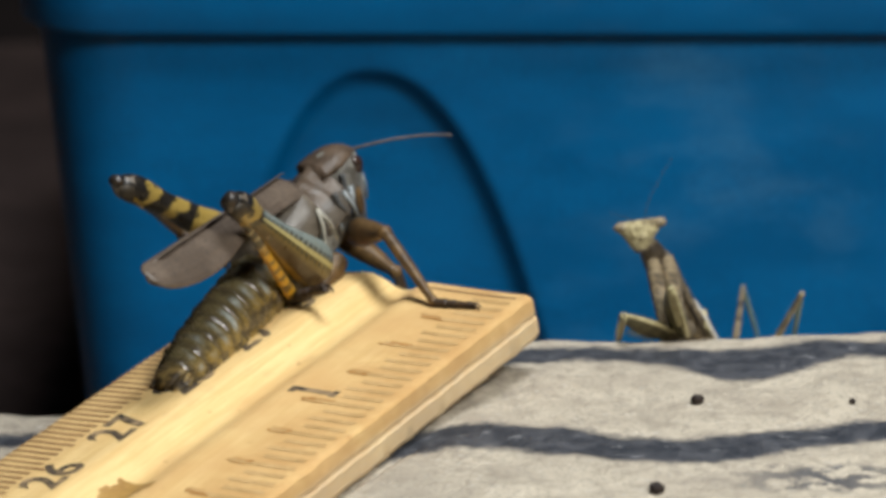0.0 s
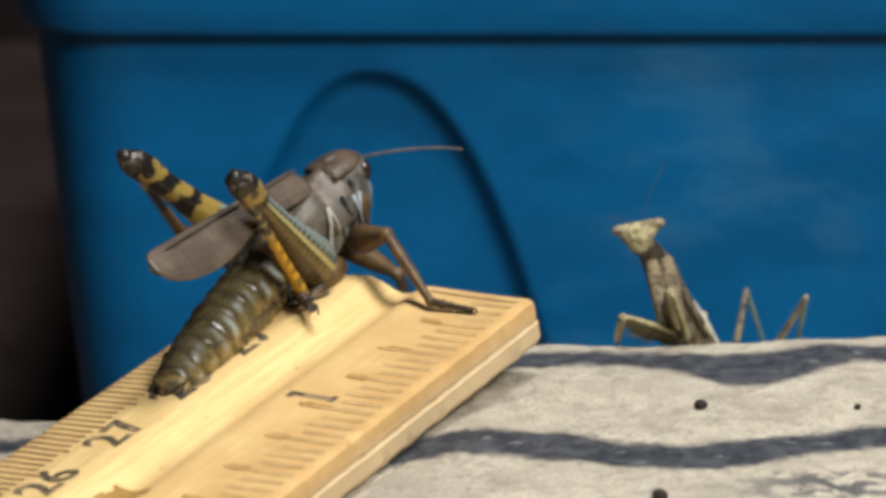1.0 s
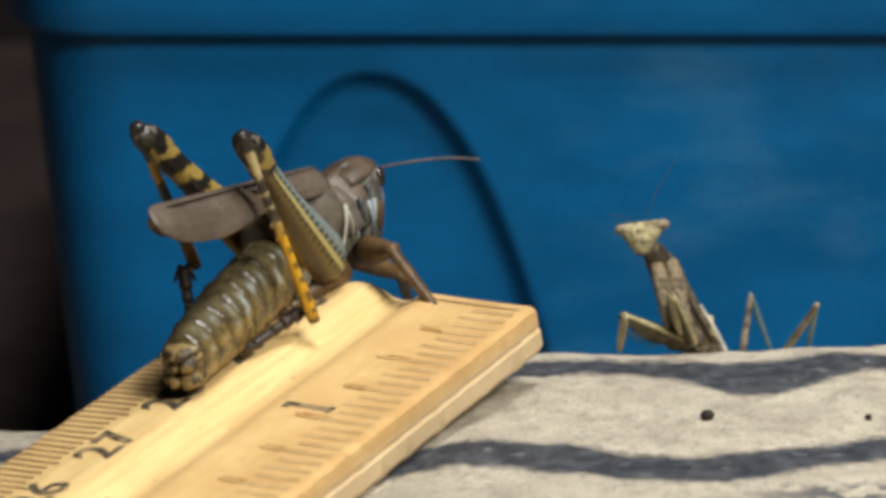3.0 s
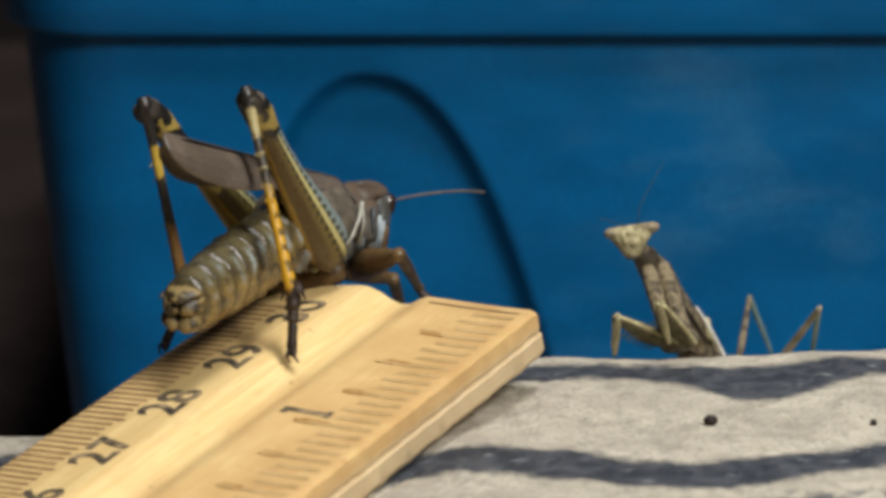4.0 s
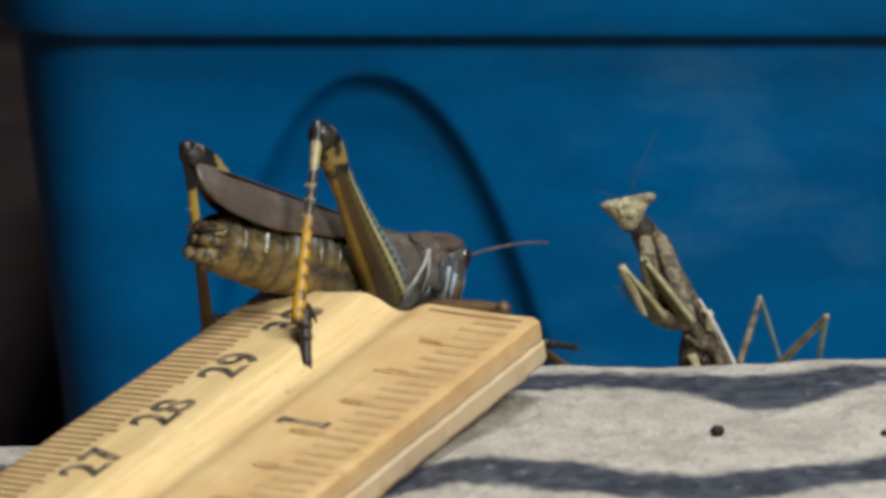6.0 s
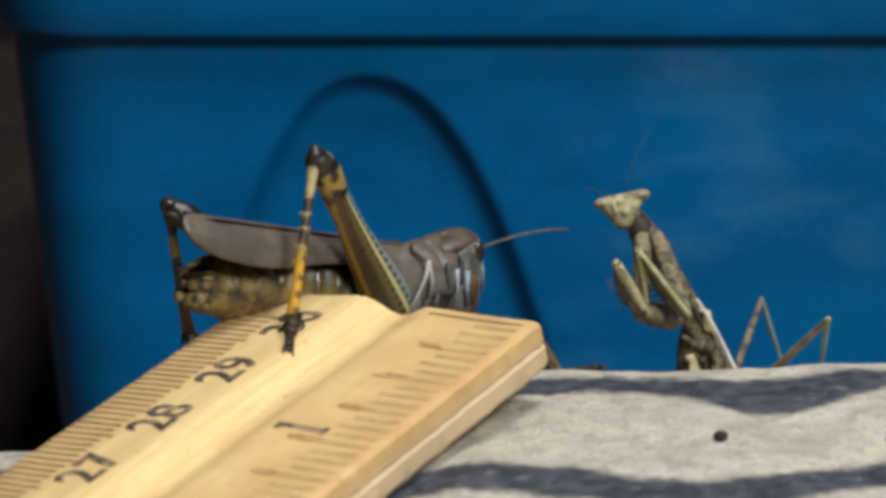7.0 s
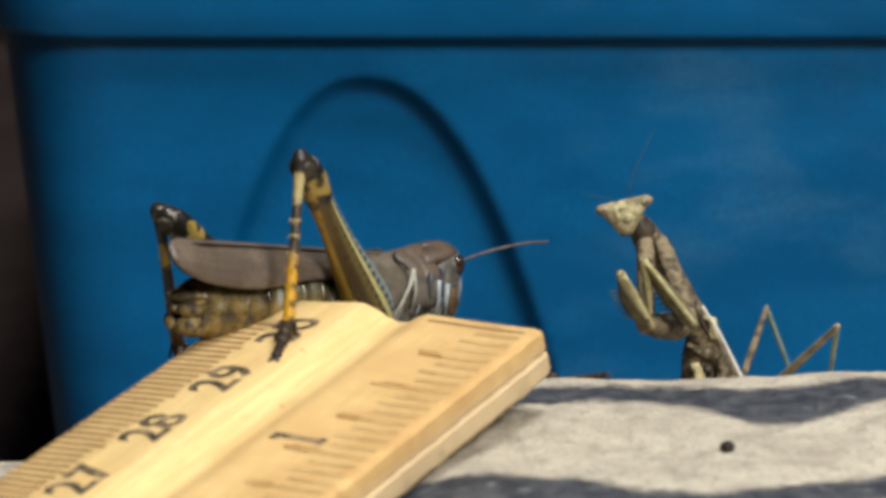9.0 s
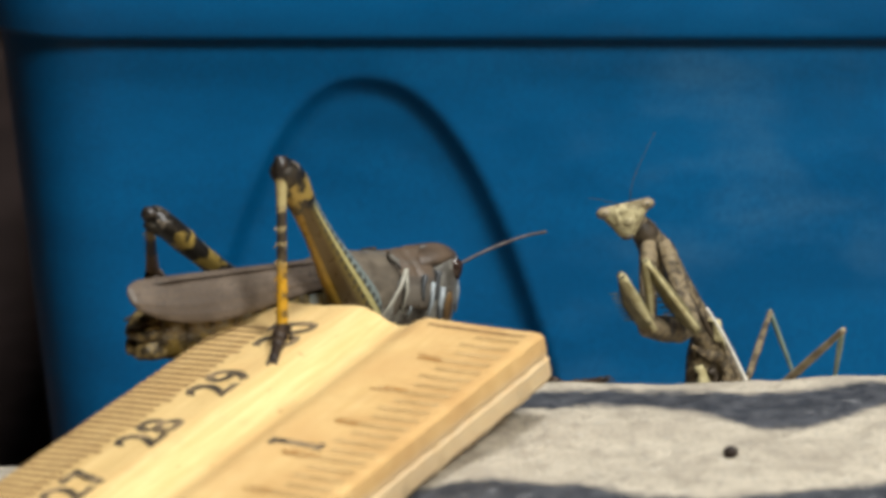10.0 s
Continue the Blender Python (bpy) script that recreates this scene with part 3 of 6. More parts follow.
def arch_inset(x, z):
    """Depth of the arched recess pressed into the tote's side."""
    cx, top = -0.85, 1.065
    dx = abs(x - cx) / (0.94 if x < cx else 1.07)
    # distance inside an arch whose flanks spread downwards
    h = top - 0.63 * (dx / 0.92) ** 2.23
    slope = 0.63 * 2.23 / 0.935 * (dx / 0.935) ** 1.23
    d = (h - z) / math.sqrt(1 + slope * slope)
    s = min(1.0, max(0.0, d / 0.30))
    return 0.24 * (1 - (1 - s) ** 2)


def tote():
    ob = thing("storage_tote", cm(0, 0, 0), "blue glossy plastic storage tote with an arched recess, behind the rock", "storage box")
    bm = bmesh.new()
    zs = sorted(set([round(v, 3) for v in spaced(TABLE + 0.02, -3.4, RIM + 0.02, RIM + 0.06, 0.05, 0.3)]))
    us = spaced(0.35, 0.35, 10.0, TOTE_W - 0.35, 0.06, 0.5)

    def outline(z):
        """Front face finely, then round the other sides; the tote narrows downwards."""
        taper = (RIM - z) * 0.09
        pts = []
        x0, x1, y0, y1 = LEFT + taper, LEFT + TOTE_W - taper, WALL_Y + taper * 0.2, WALL_Y + TOTE_D - taper
        for k in range(6):
            w = math.radians(180 + 15 * k)
            pts.append((x0 + 1.1 + 1.1 * math.cos(w), y0 + 1.1 + 1.1 * math.sin(w)))
        for u in us[10:-2]:
            x = x0 + 1.1 + (x1 - x0 - 2.0) * (u - us[10]) / (us[-3] - us[10])
            pts.append((x, y0 + arch_inset(x, z)))
        for cx, cy, a in ((x1 - 0.9, y0 + 0.9, 270), (x1 - 0.9, y1 - 0.9, 0), (x0 + 0.9, y1 - 0.9, 90)):
            for k in range(6):
                w = math.radians(a + 18 * k)
                pts.append((cx + 0.9 * math.cos(w), cy + 0.9 * math.sin(w)))
        return pts

    rows = []
    for z in zs:
        ring = [bm.verts.new((x, y, z)) for x, y in outline(z)]
        rows.append(ring + ring[:1])
    sheet(bm, rows)
    bm.faces.new(rows[0][:-1][::-1])
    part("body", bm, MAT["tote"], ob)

    # the rim: a rounded band that stands out all round
    bm = bmesh.new()
    prof = [(-0.3, 0.0), (0.15, 0.0), (0.19, 0.02), (0.215, 0.07), (0.22, 0.9), (0.19, 1.0), (0.15, 1.05), (-0.3, 1.05)]
    rows = []
    for out, up in prof:
        ring = []
        x0, x1, y0, y1 = LEFT - out, LEFT + TOTE_W + out, WALL_Y - out, WALL_Y + TOTE_D + out
        r = 1.1 + out
        for cx, cy, a in ((x0 + r, y0 + r, 180), (x1 - r, y0 + r, 270), (x1 - r, y1 - r, 0), (x0 + r, y1 - r, 90)):
            for k in range(9):
                w = math.radians(a + 11.25 * k)
                ring.append(bm.verts.new((cx + r * math.cos(w), cy + r * math.sin(w), RIM + up)))
        rows.append(ring + ring[:1])
    sheet(bm, rows)
    bm.faces.new(rows[-1][:-1])
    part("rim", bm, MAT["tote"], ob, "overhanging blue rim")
    return ob


tote()
RIG = {}


# ---- grasshopper ----
def femur_mesh():
    rows = [(-0.06, 0.07, 0.12), (0.05, 0.12, 0.19, 0.01), (0.25, 0.14, 0.23, 0.02), (0.55, 0.13, 0.21, 0.01), (0.95, 0.10, 0.16, 0.0),
            (1.35, 0.09, 0.125, 0.0), (1.62, 0.105, 0.130, 0.0), (1.78, 0.105, 0.14, 0.01), (1.92, 0.105, 0.135, 0.0), (2.02, 0.08, 0.10, -0.01), (2.07, 0.03, 0.04, -0.02)]
    rows = [(*r, 0.0)[:4] for r in rows]
    bm = spindle(smooth_rows(rows, 4), 20, wob=0.04)
    for v in bm.verts:                       # raised keels along the flat sides
        if 0.1 < v.co.x < 1.6:
            v.co.y *= 1 + 0.10 * math.cos(v.co.z * 34)
    return bm


def tibia_mesh():
    rows = [(-0.05, 0.05, 0.06), (0.03, 0.07, 0.08), (0.14, 0.055, 0.06), (0.4, 0.041, 0.045), (0.9, 0.044, 0.048), (1.4, 0.05, 0.055), (1.72, 0.06, 0.065), (1.84, 0.05, 0.055)]
    bm = spindle(smooth_rows(rows, 3), 12, wob=0.03)
    for k in range(9):                       # two rows of spines on the hind side
        x = 0.55 + k * 0.14
        for s in (-1, 1):
            tube(bm, [(x, 0.03 * s, 0.04), (x + 0.02, 0.034 * s, 0.054), (x + 0.04, 0.038 * s, 0.064)], 0.007, 0.003, 5)
    return bm


def foot_mesh(scale=1.0, spurs=False):
    bm = bmesh.new()
    for x0, x1, r in ((-0.02, 0.17, 0.055), (0.15, 0.27, 0.048), (0.25, 0.46, 0.04)):
        spindle(smooth_rows([(x0, r * 0.5, r * 0.5), (x0 + 0.04, r, r * 0.9), ((x0 + x1) / 2, r * 0.9, r * 0.8), (x1 - 0.02, r, r), (x1, r * 0.5, r * 0.5)], 2), 10, bm, 0.03)
    ball(bm, (0.47, 0, -0.01), 0.045, 0.04, 0.03, 8, 5)
    for s in (-1, 1):
        tube(bm, [(0.45, 0.015 * s, 0.01), (0.50, 0.03 * s, 0.02), (0.54, 0.036 * s, -0.02), (0.55, 0.034 * s, -0.05)], 0.016, 0.005, 6)
    if spurs:                                # splayed spurs round the ankle
        for y, z in ((-1, 0.6), (1, 0.6), (-1, -0.5), (1, -0.5)):
            tube(bm, [(-0.03, 0.02 * y, 0.02 * z), (0.03, 0.055 * y, 0.05 * z), (0.10, 0.085 * y, 0.07 * z)], 0.024, 0.006, 6)
    for v in bm.verts:
        v.co *= scale
    return bm


def thin_limb(length, r0, r1, knob=1.25):
    rows = [(-0.03, r0 * 0.6, r0 * 0.6), (0.03, r0, r0 * 1.1), (length * 0.35, r0 * 1.05, r0 * 1.2), (length * 0.75, (r0 + r1) / 2, (r0 + r1) / 2 * 1.05),
            (length - 0.07, r1, r1), (length - 0.01, r1 * knob, r1 * knob), (length + 0.04, r1 * 0.6, r1 * 0.6)]
    return spindle(smooth_rows(rows, 3), 12, wob=0.04)


def wing_mesh(s):
    """A tough folded forewing: a thin curved shell from shoulder to rounded tip; s is -1 on the right, 1 on the left."""
    bm = bmesh.new()
    L, nx, nv = (2.92 if s < 0 else 2.74), 44, 18
    outer, inner = [], []
    for i in range(nx + 1):
        k = i / nx
        wide = (0.66 + 0.34 * soft_step(0.30, 0.72, k)) * (1 - 0.24 * max(0.0, (k - 0.72) / 0.28) ** 2.2)
        slim = 1 - 0.26 * k
        ro, ri = [], []
        for j in range(nv + 1):
            a = j / nv                        # 0 along the back, 1 at the lower edge
            x = L * k * (1 - 0.07 * abs(2 * a - 1) ** 2.4 * k ** 5) - 0.06
            w = a * 1.5
            y = -s * (-0.085 + 0.36 * math.sin(w) * wide * slim)
            z = 0.06 - 0.03 * k - (0.008 if s > 0 else 0.0) - 0.28 * (1 - math.cos(w)) * wide - 0.10 * a * wide
            rib = 0.003 * math.cos(a * 34 + x * 0.8) + 0.004 * noise.noise(Vector((x * 5, a * 9, s)))
            ro.append(bm.verts.new((x, y - s * rib, z + rib * 0.4)))
            ri.append(bm.verts.new((x, y + s * 0.016, z - 0.006)))
        outer.append(ro)
        inner.append(ri[::-1])
    sheet(bm, outer)
    sheet(bm, inner)
    rim = [r[-1] for r in outer], [r[0] for r in inner]
    sheet(bm, rim)
    sheet(bm, [[r[0] for r in outer], [r[-1] for r in inner]])
    sheet(bm, [outer[-1], inner[-1][::-1]])
    sheet(bm, [outer[0], inner[0][::-1]])
    return bm


def grasshopper():
    g = thing("grasshopper", cm(-1.5, -0.7, 1.0), "grey-brown grasshopper with black and yellow hind legs on the ruler", "grasshopper")
    RIG["grasshopper"] = g
    # thorax under the saddle
    rows = [(-0.42, 0.22, 0.24, -0.10), (-0.30, 0.30, 0.33, -0.09), (0.0, 0.34, 0.39, -0.07), (0.35, 0.33, 0.39, -0.06), (0.68, 0.28, 0.34, -0.05), (0.82, 0.20, 0.24, -0.04)]
    part("thorax", spindle(smooth_rows(rows, 4), 22, wob=0.05), MAT["g_side"], g, "grey-blue flank")
    # side plates of the thorax, parted by slanting grooves
    for s in (-1, 1):
        for k in range(3):
            bm = bmesh.new()
            x = -0.22 + 0.24 * k
            rows = [(-0.34, 0.04, 0.06), (-0.22, 0.09, 0.10), (0.0, 0.10, 0.105), (0.17, 0.075, 0.09), (0.22, 0.03, 0.04)]
            rings = [((x + z * 0.35, s * (0.30 - 0.25 * max(0, -z - 0.15)), z - 0.08), (a, 0, 0), (0, b * 0.6, 0)) for z, a, b in smooth_rows(rows, 3)]
            part("side_plate", loft(bm, rings, 14, 0.05), MAT["g_side" if k != 1 else "g_olive"], g)
        bm = bmesh.new()
        tube(bm, [(0.37, s * 0.372, 0.25), (0.30, s * 0.415, 0.10), (0.21, s * 0.425, -0.06), (0.12, s * 0.405, -0.20)], 0.022, 0.014, 8)
        part("pale_stripe", bm, MAT["g_pale"], g, "whitish slanting stripe")
        bm = bmesh.new()
        tube(bm, [(0.37, s * 0.372, 0.25), (0.385, s * 0.408, 0.06), (0.35, s * 0.408, -0.14)], 0.019, 0.012, 8)
        part("pale_stripe", bm, MAT["g_pale"], g, "whitish slanting stripe")
    # smooth hind lobe of the back, between the saddle and the wings
    rows = [(-0.42, 0.22, 0.20, -0.02), (-0.34, 0.32, 0.29, -0.02), (-0.1, 0.365, 0.33, -0.01), (0.15, 0.375, 0.34, -0.01), (0.34, 0.365, 0.34, -0.01), (0.42, 0.32, 0.31, 0.0)]
    RIG["shoulder"] = part("shoulder", spindle(smooth_rows(rows, 4), 26, wob=0.03), MAT["g_shoulder"], g, "smooth grey-brown shoulder")
    for s in (-1, 1):
        bm = bmesh.new()
        tube(bm, smooth_rows([(0.36, s * 0.10, 0.335), (0.30, s * 0.19, 0.305), (0.33, s * 0.27, 0.28), (0.36, s * 0.31, 0.23)], 3), 0.016, 0.012, 8)
        part("dark_line", bm, MAT["g_dark"], g, "blackish line over the pale stripe")
    # saddle over the back of the thorax
    bm = bmesh.new()
    grid_o, grid_i = [], []
    for i in range(22):
        k = i / 21
        x = 0.36 + 0.40 * k
        ro, ri = [], []
        for j in range(25):
            a = (j / 24 - 0.5) * 2
            w = a * 1.95
            r = 0.352 - 0.05 * max(0, k - 0.7)
            y, z = math.sin(w) * r, math.cos(w) * (r + 0.075 * k - 0.065) - 0.01
            z += 0.05 * max(0, 1 - abs(a) * 9)
            xx = x - 0.16 * max(0, 1 - abs(a) * 1.6) * (1 - k) - 0.05 * abs(a) * (1 - k)
            groove = -0.012 * max(0, 1 - abs(k - 0.62) * 14)
            q = 1 + groove / r + 0.05 * noise.noise(Vector((x * 9, y * 9, z * 9)))
            ro.append(bm.verts.new((xx, y * q, z * q)))
            ri.append(bm.verts.new((xx, y * 0.93, z * 0.93)))
        grid_o.append(ro)
        grid_i.append(ri[::-1])
    sheet(bm, grid_o)
    sheet(bm, grid_i)
    sheet(bm, [grid_o[0], grid_i[0][::-1]])
    sheet(bm, [grid_o[-1], grid_i[-1][::-1]])
    sheet(bm, [[r[0] for r in grid_o], [r[-1] for r in grid_i]])
    sheet(bm, [[r[-1] for r in grid_o], [r[0] for r in grid_i]])
    part("saddle", bm, MAT["g_saddle"], g, "grey saddle plate with a brown keel")
    for s in (-1, 1):
        for x, z0, z1, r in ((0.72, 0.12, -0.24, 0.022), (0.50, -0.06, -0.2, 0.016)):
            bm = bmesh.new()
            tube(bm, [(x, s * 0.335, z0), (x - 0.01, s * 0.362, (z0 + z1) / 2), (x - 0.03, s * 0.33, z1)], r, r * 0.6, 8)
            part("pale_glint", bm, MAT["g_glint"], g, "painted pale blue-grey vertical glint")
        bm = bmesh.new()
        tube(bm, smooth_rows([(0.63, s * 0.32, 0.18), (0.60, s * 0.352, 0.08), (0.62, s * 0.352, -0.04)], 3), 0.03, 0.014, 8)
        part("dark_mark", bm, MAT["g_slate"], g, "slate-grey side mark")
    # head: a tall blunt face
    bm = bmesh.new()
    rows = [(-0.48, 0.98, 0.10, 0.12), (-0.43, 0.985, 0.17, 0.19), (-0.25, 0.965, 0.215, 0.235), (-0.05, 0.95, 0.235, 0.25), (0.12, 0.94, 0.25, 0.25), (0.26, 0.94, 0.25, 0.215), (0.35, 0.93, 0.20, 0.15), (0.385, 0.92, 0.10, 0.08)]
    rings = [((x, 0, z), (a, 0, 0), (0, b, 0)) for z, x, a, b in smooth_rows(rows, 4)]
    RIG["head"] = head = part("head", loft(bm, rings, 22, 0.04), MAT["g_side"], g, "grey head with a blunt upright face")
    bm = bmesh.new()
    rows = [(0.64, 0.22, 0.08, 0.245), (0.82, 0.235, 0.10, 0.285), (1.0, 0.19, 0.09, 0.315), (1.14, 0.10, 0.06, 0.285), (1.2, 0.03, 0.02, 0.255)]
    part("crown", spindle(smooth_rows(rows, 3), 14, bm, 0.04), MAT["g_back"], head, "warm grey-brown crown")
    for s in (-1, 1):
        bm = bmesh.new()
        ball(bm, (1.06, s * 0.185, 0.205), 0.075, 0.055, 0.105, 14, 9)
        part("eye", bm, MAT["g_eye"], head, "dark glossy eye")
        bm = bmesh.new()
        tube(bm, [(0.90, s * 0.25, 0.06), (0.89, s * 0.262, -0.10), (0.91, s * 0.24, -0.26)], 0.03, 0.016, 8)
        part("cheek_glint", bm, MAT["g_glint"], head, "painted pale glint on the cheek")
        bm = bmesh.new()
        tube(bm, [(1.13, s * 0.10, 0.18), (1.18, s * 0.11, 0.0), (1.18, s * 0.11, -0.2)], 0.022, 0.014, 8)
        part("face_ridge", bm, MAT["g_glint"], head, "ridge of the face, painted with a pale glint")
        bm = bmesh.new()
        ball(bm, (0.99, s * 0.243, -0.12), 0.045, 0.022, 0.15, 12, 7)
        part("cheek_patch", bm, MAT["g_leg"], head, "brown cheek patch")
        bm = bmesh.new()
        tube(bm, smooth_rows([(0.84, s * 0.235, 0.20), (0.82, s * 0.262, 0.08), (0.83, s * 0.262, -0.05)], 3), 0.032, 0.016, 8)
        part("cheek_patch", bm, MAT["g_slate"], head, "slate-dark patch behind the eye")
    bm = bmesh.new()
    ball(bm, (1.04, 0, -0.40), 0.12, 0.12, 0.09, 14, 7)
    part("mouth", bm, MAT["g_dark"], head, "dark mouth parts")
    bm = bmesh.new()
    pts = smooth_rows([(0.0, 0, 0.0), (0.22, 0, 0.03), (0.5, 0, 0.045), (0.78, 0, 0.035), (1.0, 0, 0.0)], 6)
    tube(bm, pts, 0.014, 0.009, 8)
    for i in range(2, len(pts) - 1, 1):
        p = Vector(pts[i])
        d = (Vector(pts[i + 1]) - Vector(pts[i - 1])).normalized() * 0.012
        tube(bm, [p - d, p, p + d], 0.016, 0.013, 8)
    RIG["antenna"] = part("antenna", bm, MAT["g_horn"], g, "thin rosy-brown jointed antenna")

    # abdomen of overlapping rings, its tip towards +x
    root = part("abdomen", spindle([(-0.1, 0.2, 0.22), (0.0, 0.23, 0.27), (0.3, 0.24, 0.28), (1.2, 0.21, 0.25), (1.7, 0.15, 0.19), (1.84, 0.06, 0.08)], 16, wob=0.0), MAT["g_olive"], g)
    RIG["abdomen"] = root
    radius = lambda x: 0.345 - 0.012 * x - 0.085 * max(0, x - 0.9) ** 2
    for k in range(8):
        x0, x1 = k * 0.232 - 0.03, k * 0.232 + 0.24
        a, b = radius(x0), radius(x1)
        rows = [(x0, a * 0.78, a * 0.93), (x0 + 0.02, a * 0.82, a * 0.98), ((x0 + x1) / 2, (a + b) / 2 * 0.845, (a + b) / 2 * 1.0), (x1 - 0.03, b * 0.87, b * 1.03), (x1, b * 0.80, b * 0.95)]
        part("abdomen_ring", spindle(smooth_rows(rows, 3), 28, wob=0.10), MAT["g_abdomen"], root)
    # end of the body: a roof plate, two feelers at its sides and two pairs of short pointed valves
    bm = bmesh.new()
    rows = [(1.80, 0.17, 0.05, 0.14), (1.90, 0.15, 0.05, 0.125), (1.98, 0.10, 0.04, 0.10), (2.03, 0.03, 0.02, 0.07)]
    part("tail_plate", spindle(smooth_rows(rows, 3), 16, bm, 0.25), MAT["g_tail"], root, "brown-spotted roof plate of the tail")
    for s in (-1, 1):
        for z, droop, wide in ((0.02, -0.01, 0.10), (-0.12, -0.02, 0.105)):
            bm = bmesh.new()
            rows = [(1.78, wide, 0.09, z, s * 0.09), (1.90, wide, 0.09, z + droop * 0.3, s * 0.085),
                    (1.98, wide * 0.8, 0.07, z + droop, s * 0.075), (2.025, 0.035, 0.03, z + droop * 1.8, s * 0.06)]
            valve = part("tail_valve", spindle(smooth_rows(rows, 3), 16, bm, 0.35), MAT["g_tail"], root, "pale dark-spotted valve of the tail")
            bm = bmesh.new()
            ball(bm, (1.99, s * 0.10, z + droop * 1.8), 0.026, 0.028, 0.022, 10, 6)
            part("valve_tip", bm, MAT["g_dark"], valve, "blackish tip of the valve")
        bm = bmesh.new()
        tube(bm, [(1.84, s * 0.175, 0.08), (1.92, s * 0.185, 0.085), (1.98, s * 0.18, 0.075)], 0.032, 0.010, 8)
        part("tail_feeler", bm, MAT["g_tail"], root)
    for s in (-1, 1):
        RIG["wing_R" if s < 0 else "wing_L"] = part("forewing", wing_mesh(s), MAT["g_wing"], g, "folded greyish-brown forewing")
    for s, n in ((-1, "R"), (1, "L")):
        f = part("hind_femur", femur_mesh(), MAT["g_femur" if s < 0 else "g_femur_inner"], g,
                 "brown thigh with a cream ridge and black dots" if s < 0 else "thigh crossed by black and yellow bands")
        RIG["hind_femur_" + n] = f
        for q in (-1, 1):
            bm = bmesh.new()
            ball(bm, (1.95, q * 0.085, -0.03), 0.10, 0.035, 0.08, 12, 7)
            part("knee_lobe", bm, MAT["g_dark"], f, "black knee lobe")
        RIG["hind_tibia_" + n] = part("hind_tibia", tibia_mesh(), MAT["g_tibia" if s < 0 else "g_tibia_dark"], g, "yellow shin with black rings and spines" if s < 0 else "blackish shin with a yellow band and spines")
        RIG["hind_foot_" + n] = part("hind_foot", foot_mesh(1.2, True), MAT["g_foot"], g, "dark jointed foot with claws")
        RIG["fore_femur_" + n] = part("fore_femur", thin_limb(0.85, 0.115, 0.06), MAT["g_leg"], g)
        RIG["fore_tibia_" + n] = part("fore_tibia", thin_limb(0.85, 0.05, 0.04), MAT["g_leg"], g)
        RIG["mid_femur_" + n] = part("mid_femur", thin_limb(0.80, 0.11, 0.07), MAT["g_leg"], g)
        RIG["mid_tibia_" + n] = part("mid_tibia", thin_limb(0.80, 0.06, 0.045), MAT["g_leg"], g)
    for n in "RL":
        RIG["fore_foot_" + n] = part("fore_foot", foot_mesh(0.85), MAT["g_foot"], g, "dark jointed foot with claws")
    return g


grasshopper()


# ---- mantis ----
def spined(bm, length, r, count, first, size, side=-1):
    for k in range(count):
        x = first + (length - first - 0.05) * k / max(1, count - 1)
        for s in (-0.4, 0.4):
            tube(bm, [(x, s * r, side * r * 0.7), (x + 0.01, s * r * 1.6, side * (r + size))], 0.013, 0.003, 5)
    return bm


def walking_thigh(length, r0, r1):
    rows = [(-0.32, r0 * 0.9, r0 * 0.9), (-0.1, r0, r0), (length * 0.35, r0 * 1.05, r0 * 1.1), (length * 0.75, (r0 + r1) / 2, (r0 + r1) / 2), (length - 0.07, r1, r1),
            (length - 0.01, r1 * 1.2, r1 * 1.2), (length + 0.04, r1 * 0.6, r1 * 0.6)]
    return spindle(smooth_rows(rows, 3), 12, wob=0.06)


